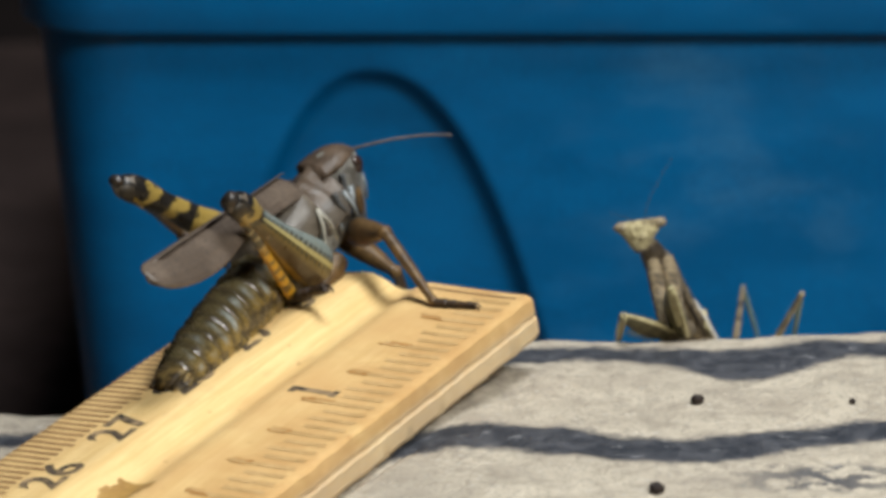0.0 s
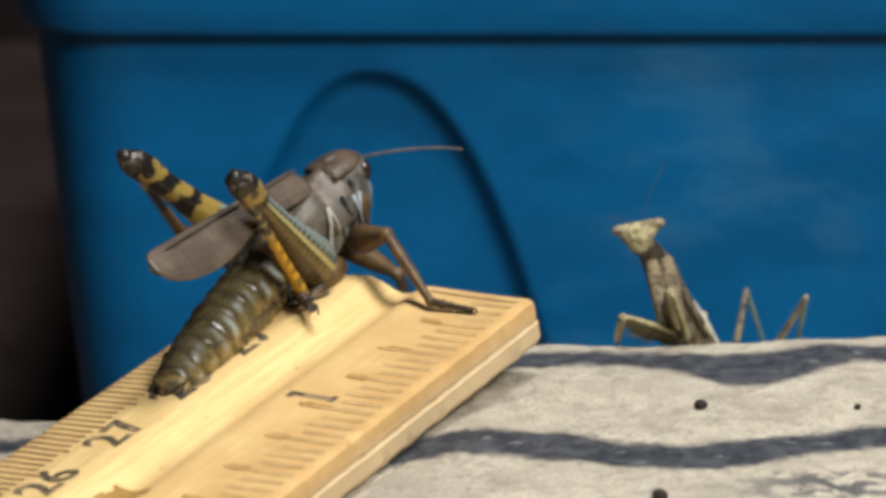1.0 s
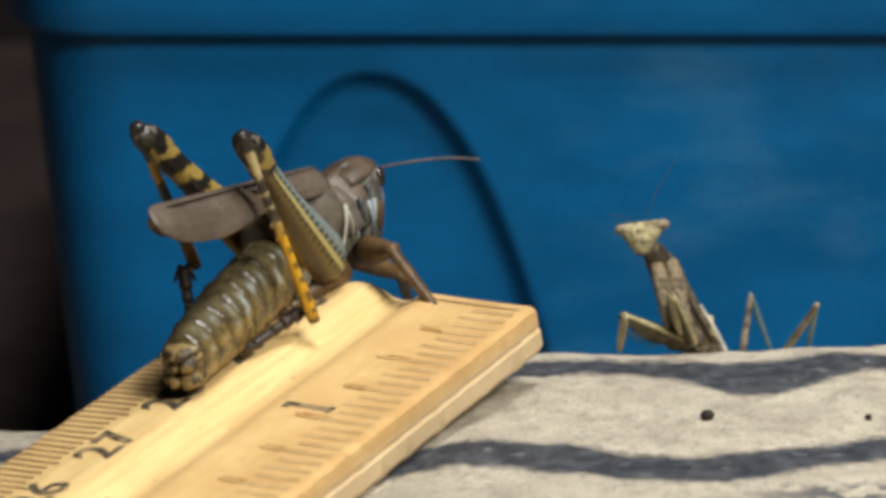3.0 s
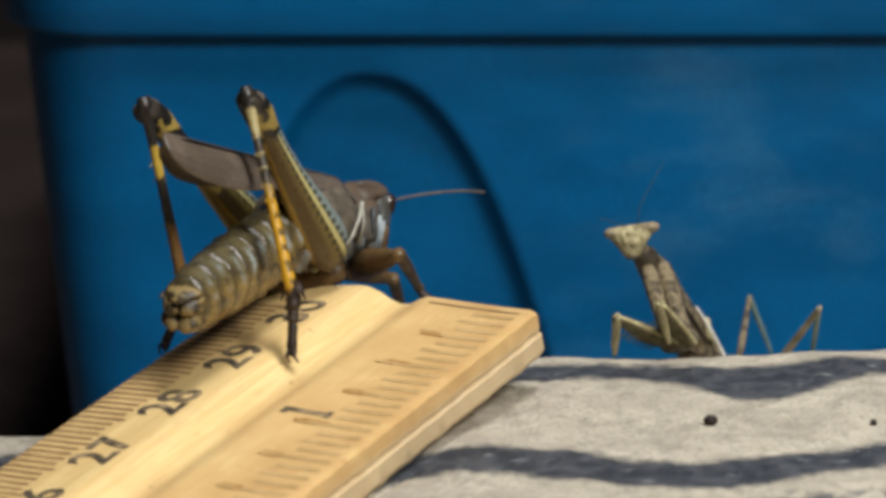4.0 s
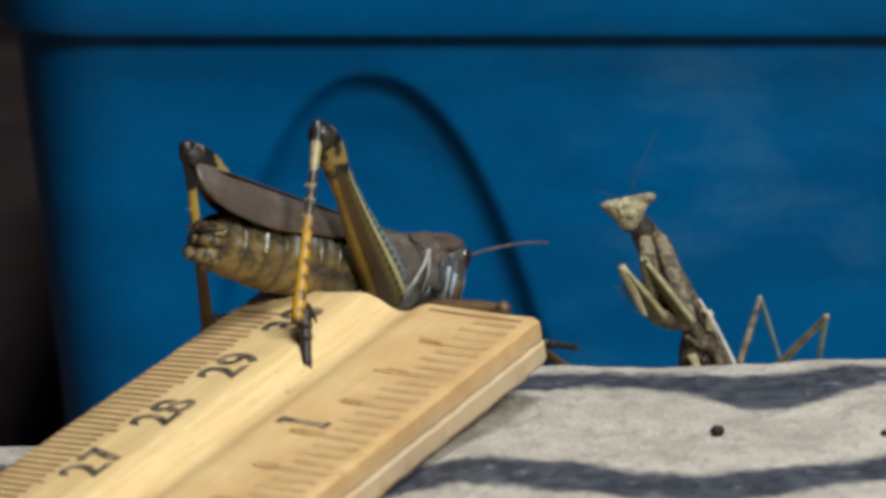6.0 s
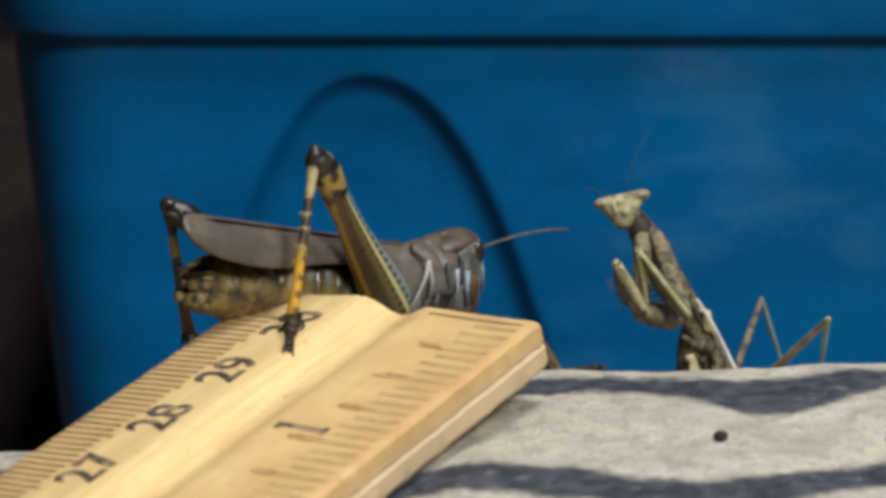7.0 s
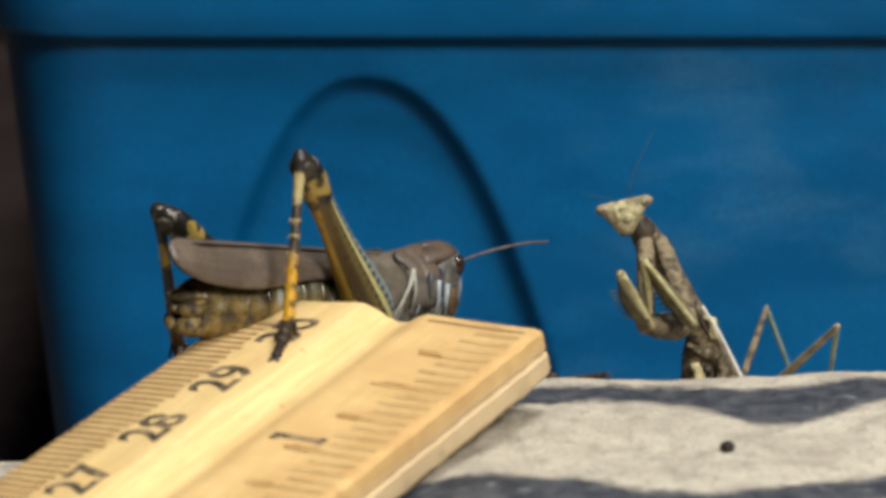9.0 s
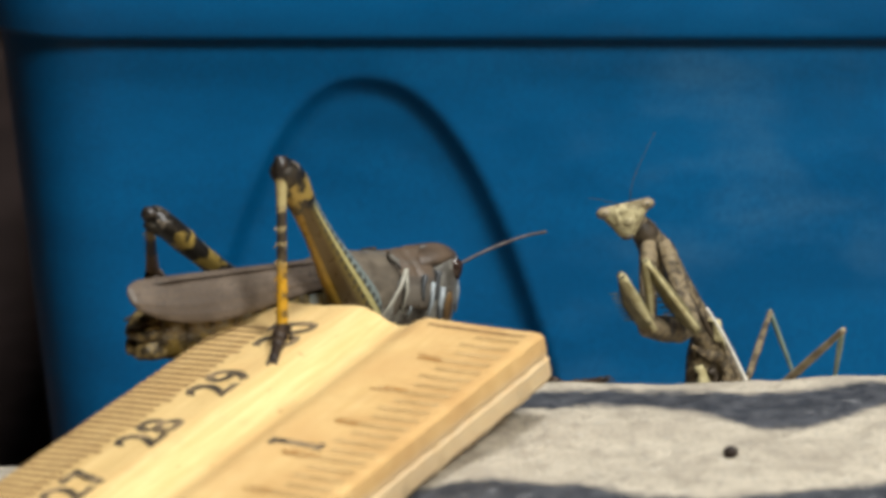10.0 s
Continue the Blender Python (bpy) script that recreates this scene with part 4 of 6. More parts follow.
def mantis():
    m = thing("mantis", cm(2.5, 0.0, 0.1), "brown praying mantis with a pale triangular head, on the rock", "mantis")
    RIG["mantis"] = m
    # long prothorax, widest above the forelegs
    rows = [(-0.10, 0.12, 0.12), (0.05, 0.15, 0.145), (0.35, 0.125, 0.125), (0.75, 0.13, 0.13), (0.98, 0.145, 0.15), (1.12, 0.15, 0.155), (1.28, 0.13, 0.14), (1.42, 0.11, 0.115), (1.52, 0.075, 0.075)]
    pro = part("prothorax", spindle(smooth_rows(rows, 5), 20, wob=0.07), MAT["m_body"], m, "long mottled brown thorax")
    RIG["prothorax"] = pro
    bm = bmesh.new()
    tube(bm, smooth_rows([(0.0, 0.01, 0.14), (0.4, 0.0, 0.135), (0.8, 0.0, 0.14), (1.1, 0.0, 0.175)], 4), 0.022, 0.016, 8)
    part("keel", bm, MAT["m_dark"], pro, "dark keel of the thorax")
    for s in (-1, 1):
        bm = bmesh.new()
        ball(bm, (1.10, s * 0.08, 0.08), 0.10, 0.045, 0.06, 12, 7)
        part("shoulder", bm, MAT["m_body"], pro)
    for x, s, z, r in ((1.16, 0.07, 0.12, 0.045), (1.05, -0.05, 0.13, 0.035), (1.32, 0.03, 0.09, 0.035)):
        bm = bmesh.new()
        ball(bm, (x, s, z), r, r, r * 0.7, 10, 6)
        part("wart", bm, MAT["m_leg"], pro, "pale knob on the thorax")
    bm = bmesh.new()
    spindle(smooth_rows([(1.24, 0.08, 0.08, 0.03), (1.33, 0.115, 0.115, 0.02), (1.45, 0.10, 0.10, 0.01), (1.54, 0.06, 0.06, 0)], 3), 14, bm, 0.08)
    part("neck", bm, MAT["m_dark"], pro, "dark brown neck")
    # head: x to its side, y to the back, z to the crown
    bm = bmesh.new()
    rows = [(-0.245, 0.045, 0.05), (-0.22, 0.072, 0.075), (-0.15, 0.118, 0.10), (-0.08, 0.17, 0.115), (-0.02, 0.218, 0.12), (0.025, 0.248, 0.112), (0.055, 0.235, 0.09), (0.07, 0.16, 0.05)]
    h = part("head", loft(bm, [((0.13 * min(z, 0), 0, z), (a, 0, 0), (0, b, 0)) for z, a, b in smooth_rows(rows, 4)], 24, 0.09), MAT["m_face"], m, "cream mottled triangular head")
    RIG["mantis_head"] = h
    for s in (-1, 1):
        bm = bmesh.new()
        rings = []
        for k in range(11):
            w = math.pi * (0.05 + 0.9 * k / 10)
            x = 0.185 - 0.08 * math.cos(w)
            rings.append(((s * x, -0.01, 0.015 + 0.03 * (x - 0.1)), (0, 0.10 * math.sin(w), 0), (0, 0, 0.055 * math.sin(w))))
        e = part("eye", loft(bm, rings, 16), MAT["m_eye"], h, "bulging milky eye")
        bm = bmesh.new()
        ball(bm, (s * 0.195, -0.105, 0.01), 0.012, 0.010, 0.012, 10, 6)
        part("pupil", bm, MAT["g_dark"], e, "tiny dark pupil spot")
    for i, (x, z, a, b) in enumerate(((0.0, 0.0, 0.065, 0.035), (0.0, -0.10, 0.05, 0.045), (-0.085, -0.03, 0.028, 0.07), (0.085, -0.03, 0.028, 0.07))):
        bm = bmesh.new()
        ball(bm, (x, -0.105 + 0.25 * abs(x) * 0.5, z), a, 0.028, b, 12, 7)
        part("face_plate", bm, MAT["m_face"], h)
    bm = bmesh.new()
    ball(bm, (-0.03, -0.055, -0.235), 0.06, 0.03, 0.022, 12, 6)
    part("mouth", bm, MAT["m_dark"], h, "dark mouth parts")
    for s, pts in ((1, [(0.05, -0.10, 0.06), (0.10, -0.12, 0.22), (0.24, -0.12, 0.42), (0.40, -0.1, 0.62)]), (-1, [(-0.05, -0.10, 0.06), (-0.12, -0.14, 0.10), (-0.20, -0.16, 0.14), (-0.30, -0.18, 0.18)])):
        bm = bmesh.new()
        part("antenna", tube(bm, smooth_rows(pts, 5), 0.0038, 0.002, 6), MAT["m_dark"], h, "thread-thin dark antenna")
    # raptorial forelegs
    for n in ("A", "B"):
        RIG["fore_coxa_" + n] = part("fore_coxa", spindle(smooth_rows([(-0.06, 0.06, 0.06), (0.06, 0.085, 0.095), (0.4, 0.08, 0.09), (0.72, 0.075, 0.085), (0.84, 0.045, 0.045)], 4), 14, wob=0.05), MAT["m_body"], m)
        bm = spindle(smooth_rows([(-0.05, 0.05, 0.06, 0.0), (0.08, 0.055, 0.115, -0.02), (0.3, 0.058, 0.135, -0.03), (0.6, 0.045, 0.092, -0.012), (0.78, 0.038, 0.050, 0.0), (0.86, 0.03, 0.035, 0.0)], 4), 14, wob=0.06)
        RIG["fore_femur_" + n] = f = part("fore_femur", spined(bm, 0.62, 0.13, 7, 0.15, 0.035), MAT["m_olive"], m, "olive spined grasping thigh")
        bm = bmesh.new()
        tube(bm, smooth_rows([(0.02, 0.02, 0.090), (0.3, 0.03, 0.100), (0.6, 0.02, 0.078), (0.82, 0.01, 0.046)], 4), 0.027, 0.020, 8)
        part("pale_edge", bm, MAT["m_leg"], f, "pale upper edge of the thigh")
        bm = spindle(smooth_rows([(-0.04, 0.03, 0.03), (0.03, 0.045, 0.048), (0.3, 0.038, 0.042), (0.52, 0.028, 0.03), (0.6, 0.016, 0.016)], 4), 12, wob=0.04)
        spined(bm, 0.58, 0.05, 9, 0.1, 0.03)
        t = part("fore_tibia", bm, MAT["m_leg"], m, "pale spined grasping shin")
        RIG["fore_tibia_" + n] = t
        bm = bmesh.new()
        tube(bm, [(0.58, 0, 0.01), (0.64, 0, -0.02), (0.68, 0.01, -0.08)], 0.018, 0.004, 6)
        part("claw", bm, MAT["m_dark"], t, "hooked dark claw")
    RIG["trochanter"] = part("trochanter", spindle(smooth_rows([(-0.06, 0.06, 0.07), (0.05, 0.10, 0.12), (0.3, 0.115, 0.14), (0.55, 0.115, 0.135), (0.78, 0.06, 0.06)], 4), 14, wob=0.25), MAT["m_body"], m, "dark brown joint of the foreleg")
    # hind body and folded wings, running down behind the crest
    bm = bmesh.new()
    rows = [(0.14, -0.13, 0.09, 0.12), (0.0, -0.11, 0.15, 0.15), (-0.18, -0.08, 0.19, 0.17), (-0.45, 0.0, 0.21, 0.17), (-0.8, 0.42, 0.2, 0.16), (-1.05, 0.9, 0.19, 0.14), (-1.15, 1.4, 0.13, 0.10)]
    rings = [((x - 0.07, 0.05 + max(0, x) * 0.35, z), (a * 1.08, 0, a * 0.5), (0, b, 0)) for z, x, a, b in smooth_rows(rows, 4)]
    part("abdomen", loft(bm, rings, 18, 0.07), MAT["m_body"], m, "brown abdomen")
    for s in (-1, 1):
        bm = bmesh.new()
        rows = [(0.20, -0.12, 0.04, 0.07), (0.0, -0.03, 0.06, 0.10), (-0.35, 0.13, 0.07, 0.12), (-0.8, 0.55, 0.09, 0.12), (-1.02, 1.1, 0.06, 0.1)]
        rings = [((x - 0.03, 0.02 + s * 0.09 + max(0, x) * 0.3, z + 0.02), (a, 0, a * 0.5), (0, b, 0)) for z, x, a, b in smooth_rows(rows, 4)]
        part("forewing", loft(bm, rings, 14, 0.05), MAT["m_body"], m, "folded brown wing")
    for p, q, r0, r1, mat in (((-0.30, -0.10, 0.16), (-0.04, -0.12, 0.06), 0.045, 0.065, "m_body"), ((-0.30, -0.08, 0.02), (-0.02, -0.14, -0.08), 0.05, 0.06, "m_body"),
                              ((-0.24, -0.12, -0.14), (-0.17, -0.13, -0.46), 0.045, 0.06, "m_leg"), ((-0.03, -0.14, -0.10), (0.09, -0.16, -0.46), 0.055, 0.07, "m_body"),
                              ((-0.12, -0.14, -0.16), (-0.05, -0.13, -0.46), 0.03, 0.04, "m_dark"), ((-0.16, -0.15, 0.30), (-0.02, -0.14, 0.02), 0.03, 0.05, "m_leg")):
        bm = bmesh.new()
        p, q = Vector(p), Vector(q)
        tube(bm, [p + (q - p) * k / 8 for k in range(9)], r0, r1, 12)
        for v in bm.verts:
            v.co += Vector((1, 0.4, 1)) * 0.045 * noise.noise(v.co * 11)
        part("body_plate", bm, MAT[mat], m)
    bm = bmesh.new()
    tube(bm, smooth_rows([(-0.19, -0.22, 0.42), (-0.03, -0.23, 0.16), (0.11, -0.23, -0.12), (0.25, -0.22, -0.42)], 4), 0.013, 0.024, 8)
    part("wing_edge", bm, MAT["m_edge"], m, "whitish front edge of the wing")
    for n, r, lf in (("1", 0.029, 1.0), ("2", 0.033, 1.35)):
        RIG["leg_femur_" + n] = part("leg_femur", walking_thigh(lf, r * 1.15, r * 0.85), MAT["m_body" if n == "1" else "m_tan"], m)
        RIG["leg_tibia_" + n] = part("leg_tibia", thin_limb(1.0, r * 0.8, r * 0.6, 1.1), MAT["m_green"], m, "thin greenish shin")
    return m


mantis()


# ---- how things move: seconds, place in centimetres, turn in degrees ----
def motions():
    walk(RIG['grasshopper'], key([
        (0, -1.548, -0.68, 0.916, 0, -37, 40.8),
        (0.5, -1.528, -0.669, 0.93, 0, -33.8, 42.5),
        (1.5, -1.471, -0.644, 1.008, 0, -19.6, 48.7),
        (2.5, -1.389, -0.634, 1.051, 0, -15.3, 50.4),
        (3.8, -1.332, -0.411, 1.129, 0, -0.7, 51.4),
        (4.1, -1.267, -0.296, 1.18, 0, 17.5, 54.6),
        (4.5, -1.222, -0.206, 1.131, 0, 23, 54.4),
        (5, -1.115, -0.059, 0.908, 0, 23.2, 49.9),
        (5.5, -0.853, 0.22, 0.782, 0, 24.4, 48.6),
        (6.8, -0.643, 0.548, 0.438, 0, 1.9, 36.6),
        (7.5, -0.678, 0.55, 0.45, 0, 2.8, 35.6),
        (8.5, -0.677, 0.55, 0.45, 0, 2.9, 35.7),
        (9, -0.804, 0.549, 0.434, 0, 7, 40.8),
        (9.5, -0.804, 0.549, 0.434, 0, 7, 40.8),
        (10, -0.869, 0.465, 0.51, 0, 9.2, 36.5),
    ]))
    walk(RIG['antenna'], key([
        (0, 1.14, -0.07, 0.2, -23.9, 20.5, -41.9),
        (0.5, 1.14, -0.07, 0.2, -22.9, 19.2, -44.2),
        (1.5, 1.14, -0.07, 0.2, -14.6, 8.8, -48.7),
        (2.5, 1.14, -0.07, 0.2, -11.7, 5, -49.8),
        (3.8, 1.14, -0.07, 0.2, -0.5, -4.6, -39.3),
        (4.1, 1.14, -0.07, 0.2, 9.6, -14, -33.7),
        (4.5, 1.14, -0.07, 0.2, 11.1, -20.6, -29.5),
        (5, 1.14, -0.07, 0.2, 11.9, -23.7, -31.6),
        (5.5, 1.14, -0.07, 0.2, 8.6, -23.5, -21.4),
        (6.8, 1.14, -0.07, 0.2, 0.2, -4.9, -5.2),
        (7.5, 1.14, -0.07, 0.2, 0.3, -7.3, -6.9),
        (8.5, 1.14, -0.07, 0.2, 0.4, -7.4, -7.2),
        (9, 1.14, -0.07, 0.2, 1.2, -10.7, -10.1),
        (9.5, 1.14, -0.07, 0.2, 1.3, -10.8, -10.3),
        (10, 1.14, -0.07, 0.2, 0.9, -20.6, -5.8),
    ]))
    walk(RIG['head'], turned([(0, 26), (0.5, 25), (1.5, 17), (2.5, 13), (3.8, 4), (4.5, 0), (5.5, 0), (7.5, 0), (10, 0)], 0.84, 0, 0.16))
    walk(RIG['hind_femur_R'], key([
        (0, 0.02, -0.36, -0.28, -60, -63.8, -130.7),
        (0.5, 0.02, -0.36, -0.28, -59, -66.2, -135.4),
        (1.5, 0.02, -0.36, -0.28, -44, -59.7, -157.7),
        (2.5, 0.02, -0.36, -0.28, -40, -63.1, -167.2),
        (3.8, 0.02, -0.36, -0.28, -26, -57.8, -179),
        (4.1, 0.02, -0.36, -0.28, -18, -40.9, 176.3),
        (4.5, 0.02, -0.36, -0.28, -16, -36.8, 176.3),
        (5, 0.02, -0.36, -0.28, -10, -42.2, 175.5),
        (5.5, 0.02, -0.36, -0.28, -4, -39.4, 179.2),
        (6.8, 0.02, -0.36, -0.28, -12, -57.7, -168.7),
        (7.5, 0.02, -0.36, -0.28, -12, -56.4, -165.8),
        (8.5, 0.02, -0.36, -0.28, -12, -56.3, -165.9),
        (9, 0.02, -0.36, -0.28, -10, -52.7, -170.3),
        (9.5, 0.02, -0.36, -0.28, -10, -52.6, -170.4),
        (10, 0.02, -0.36, -0.28, -10, -47.4, -166.3),
    ]))
    walk(RIG['hind_tibia_R'], key([
        (0, -0.575, -1.053, 1.578, -107, 70.3, 73.2),
        (0.5, -0.574, -0.947, 1.614, -129, 74.1, 69.4),
        (1.5, -0.946, -0.757, 1.508, 164.2, 71, 25.9),
        (2.5, -0.895, -0.569, 1.565, 152.6, 78.2, 7.6),
        (3.8, -1.084, -0.379, 1.471, 42.7, 57.3, -114.5),
        (4.1, -1.542, -0.259, 1.075, 106.1, 68.4, -58),
        (4.5, -1.634, -0.253, 0.96, 118.6, 67.1, -47.2),
        (5, -1.508, -0.24, 1.111, 92.5, 68.3, -70.4),
        (5.5, -1.58, -0.338, 1.034, 69.4, 68.6, -97.4),
        (6.8, -1.064, -0.576, 1.47, 17.3, 66.9, -142),
        (7.5, -1.091, -0.642, 1.444, 19.3, 69.1, -137.4),
        (8.5, -1.093, -0.639, 1.443, 19.4, 69.2, -137.4),
        (9, -1.217, -0.572, 1.366, 32, 72.5, -127.3),
        (9.5, -1.218, -0.571, 1.365, 32.1, 72.6, -127.3),
        (10, -1.342, -0.693, 1.243, 73, 79.2, -82.1),
    ]))
    walk(RIG['hind_foot_R'], key([
        (0, -0.396, -0.459, -0.154, -39.8, -20.7, -81),
        (0.5, -0.396, -0.474, -0.155, -36.5, -22.8, -85.3),
        (1.5, -0.382, -0.477, -0.232, -12.2, -1, -142.3),
        (2.5, -0.497, -0.502, -0.233, -9.1, 5.1, -145.1),
        (3.8, -1.503, -1.292, -0.05, 1.5, 68.7, 52.8),
        (4.1, -1.184, -0.825, -0.61, 52.2, 73.8, -83.2),
        (4.5, -1.135, -0.775, -0.739, 35.8, 62.2, -105.4),
        (5, -1.276, -0.868, -0.572, 35.4, 60, -103.4),
        (5.5, -1.666, -0.993, -0.651, 52.5, 69.8, -90.3),
        (6.8, -1.522, -0.933, 0.108, 9.3, 13.2, -125.7),
        (7.5, -1.475, -0.996, 0.076, 8.8, 16.8, -133.2),
        (8.5, -1.476, -0.991, 0.074, 8.9, 16.9, -133.3),
        (9, -1.482, -0.92, -0.02, 11.3, 20.5, -138.7),
        (9.5, -1.482, -0.917, -0.021, 11.3, 20.6, -138.8),
        (10, -1.305, -0.953, -0.128, 14.2, 21, -130.3),
    ]))
    walk(RIG['hind_femur_L'], key([
        (0, 0.02, 0.36, -0.28, -15.1, -67.1, 174.6),
        (0.5, 0.02, 0.36, -0.28, -9, -69.2, 166.8),
        (1.5, 0.02, 0.36, -0.28, -13.3, -59.4, 167.5),
        (2.5, 0.02, 0.36, -0.28, -7.3, -59.4, 162.5),
        (3.8, 0.02, 0.36, -0.28, -10, -50, 166.4),
        (4.1, 0.02, 0.36, -0.28, 24, -32.6, 166.5),
        (4.5, 0.02, 0.36, -0.28, 20.2, -29.1, 165.7),
        (5, 0.02, 0.36, -0.28, 27.2, -29.9, 159.4),
        (5.5, 0.02, 0.36, -0.28, 23.6, -29.2, 162),
        (6.8, -0.096, 0.379, -0.455, -39.2, -36.6, 163.7),
        (7.5, -0.103, 0.364, -0.467, -38, -35.8, 166.3),
        (8.5, -0.092, 0.411, -0.467, -38.9, -35.8, 167.9),
        (9, -0.101, 0.398, -0.485, -40.8, -34.7, 172.6),
        (9.5, -0.098, 0.415, -0.484, -41, -34.7, 173.2),
        (10, -0.113, 0.401, -0.53, -75.8, -32.2, 179.7),
    ]))
    walk(RIG['hind_tibia_L'], key([
        (0, -0.781, 0.436, 1.627, -50.3, 57.9, 55.6),
        (0.5, -0.696, 0.529, 1.655, -51.2, 62.2, 54.8),
        (1.5, -1.008, 0.587, 1.502, -71.7, 57.6, 34.5),
        (2.5, -0.986, 0.678, 1.501, -104.1, 73, 33.9),
        (3.8, -1.272, 0.672, 1.307, -127.2, 66.3, 13),
        (4.1, -1.676, 0.767, 0.834, 120.2, 66.6, -57.6),
        (4.5, -1.732, 0.808, 0.727, 134, 65.2, -47.4),
        (5, -1.659, 0.992, 0.752, 134.6, 56.2, -46.4),
        (5.5, -1.698, 0.918, 0.73, 137.4, 58.9, -44.1),
        (6.8, -1.69, 0.845, 0.78, -95.3, 56.8, 44.9),
        (7.5, -1.734, 0.76, 0.744, -98.6, 56.9, 45.5),
        (8.5, -1.735, 0.762, 0.742, -98.7, 56.9, 45.4),
        (9, -1.788, 0.616, 0.695, -108.4, 53, 37.5),
        (9.5, -1.788, 0.617, 0.694, -108.5, 53, 37.4),
        (10, -1.866, 0.41, 0.571, -79.8, 26.4, 53.3),
    ]))
    walk(RIG['hind_foot_L'], key([
        (0, -0.252, 1.207, 0.137, -41.1, 28.2, -93.3),
        (0.5, -0.224, 1.199, 0.097, -37.6, 27.1, -94.8),
        (1.5, -0.23, 1.122, 0.017, -21.8, 25.5, -96.3),
        (2.5, -0.559, 0.965, -0.182, -20.3, 46.3, -130.4),
        (3.8, -0.583, 0.831, -0.305, -0.4, 64.7, -165.2),
        (4.1, -1.303, 0.178, -0.782, -10.5, 71.2, 159.3),
        (4.5, -1.234, 0.265, -0.871, -19.2, 77, 151.2),
        (5, -0.985, 0.284, -0.711, 36.4, 70.8, -117.5),
        (5.5, -1.046, 0.285, -0.777, 30.4, 42.1, -95.1),
        (6.8, -1.007, 1.526, -0.692, 2.3, 35.2, -100.7),
        (7.5, -1.061, 1.446, -0.731, 3.6, 40.2, -99.9),
        (8.5, -1.06, 1.446, -0.733, 3.7, 40.2, -99.9),
        (9, -0.947, 1.261, -0.71, 8.7, 42.5, -107.5),
        (9.5, -0.946, 1.262, -0.711, 8.7, 42.5, -107.5),
        (10, -0.925, 1.675, -0.212, 15.8, 54.8, -88),
    ]))
    walk(RIG['shoulder'], key([
        (0, 0, 0, 0.13, 0, -0, 0),
        (0.5, 0, 0, 0.13, 0, -0, 0),
        (1.5, 0, 0, 0.13, 0, -0, 0),
        (2.5, 0, 0, 0.13, 0, -0, 0),
        (3.8, 0, 0, 0.076, 0, -0, 0),
        (4.1, 0, 0, 0.043, 0, -0, 0),
        (4.5, 0, 0, 0, 0, -0, 0),
        (5, 0, 0, 0, 0, -0, 0),
        (5.5, 0, 0, 0, 0, -0, 0),
        (6.8, 0, 0, 0, 0, -0, 0),
        (7.5, 0, 0, 0, 0, -0, 0),
        (8.5, 0, 0, 0, 0, -0, 0),
        (9, 0, 0, 0, 0, -0, 0),
        (9.5, 0, 0, 0, 0, -0, 0),
        (10, 0, 0, 0, 0, -0, 0),
    ]))
    walk(RIG['wing_R'], key([
        (0, 0.36, -0.06, 0.53, 0, -30.1, -149.8),
        (0.5, 0.36, -0.06, 0.53, 0, -28.8, -153.1),
        (1.5, 0.36, -0.06, 0.53, -0, -19.4, -163.1),
        (2.5, 0.36, -0.06, 0.53, 0, -19.9, -167.2),
        (3.8, 0.36, -0.06, 0.422, -0, -17.5, -171.8),
        (4.1, 0.36, -0.06, 0.357, 0, -5.8, -178.3),
        (4.5, 0.36, -0.06, 0.27, 0, -5.5, 179.2),
        (5, 0.36, -0.06, 0.27, -0, -7.3, -178.5),
        (5.5, 0.36, -0.06, 0.27, -0, -4.1, 179.6),
        (6.8, 0.36, -0.06, 0.27, -0, -15.6, -172),
        (7.5, 0.36, -0.06, 0.27, 0, -12.8, -170.5),
        (8.5, 0.36, -0.06, 0.27, 0, -12.8, -170.6),
        (9, 0.36, -0.06, 0.27, 0, -7.6, -172.8),
        (9.5, 0.36, -0.06, 0.27, 0, -7.6, -172.8),
        (10, 0.36, -0.06, 0.27, 0, 3.8, -175.3),
    ]))
    walk(RIG['wing_L'], key([
        (0, 0.36, 0.06, 0.53, 0, -29.8, -148.5),
        (0.5, 0.36, 0.06, 0.53, 0, -28.5, -151.8),
        (1.5, 0.36, 0.06, 0.53, 0, -19.3, -161.8),
        (2.5, 0.36, 0.06, 0.53, 0, -19.8, -165.9),
        (3.8, 0.36, 0.06, 0.422, -0, -17.4, -170.5),
        (4.1, 0.36, 0.06, 0.357, 0, -5.8, -177),
        (4.5, 0.36, 0.06, 0.27, 0, -5.5, -179.5),
        (5, 0.36, 0.06, 0.27, -0, -7.3, -177.2),
        (5.5, 0.36, 0.06, 0.27, 0, -4.1, -179.1),
        (6.8, 0.36, 0.06, 0.27, -0, -15.6, -170.7),
        (7.5, 0.36, 0.06, 0.27, 0, -12.8, -169.2),
        (8.5, 0.36, 0.06, 0.27, 0, -12.8, -169.3),
        (9, 0.36, 0.06, 0.27, -0, -7.6, -171.5),
        (9.5, 0.36, 0.06, 0.27, -0, -7.6, -171.6),
        (10, 0.36, 0.06, 0.27, 0, 3.8, -174),
    ]))
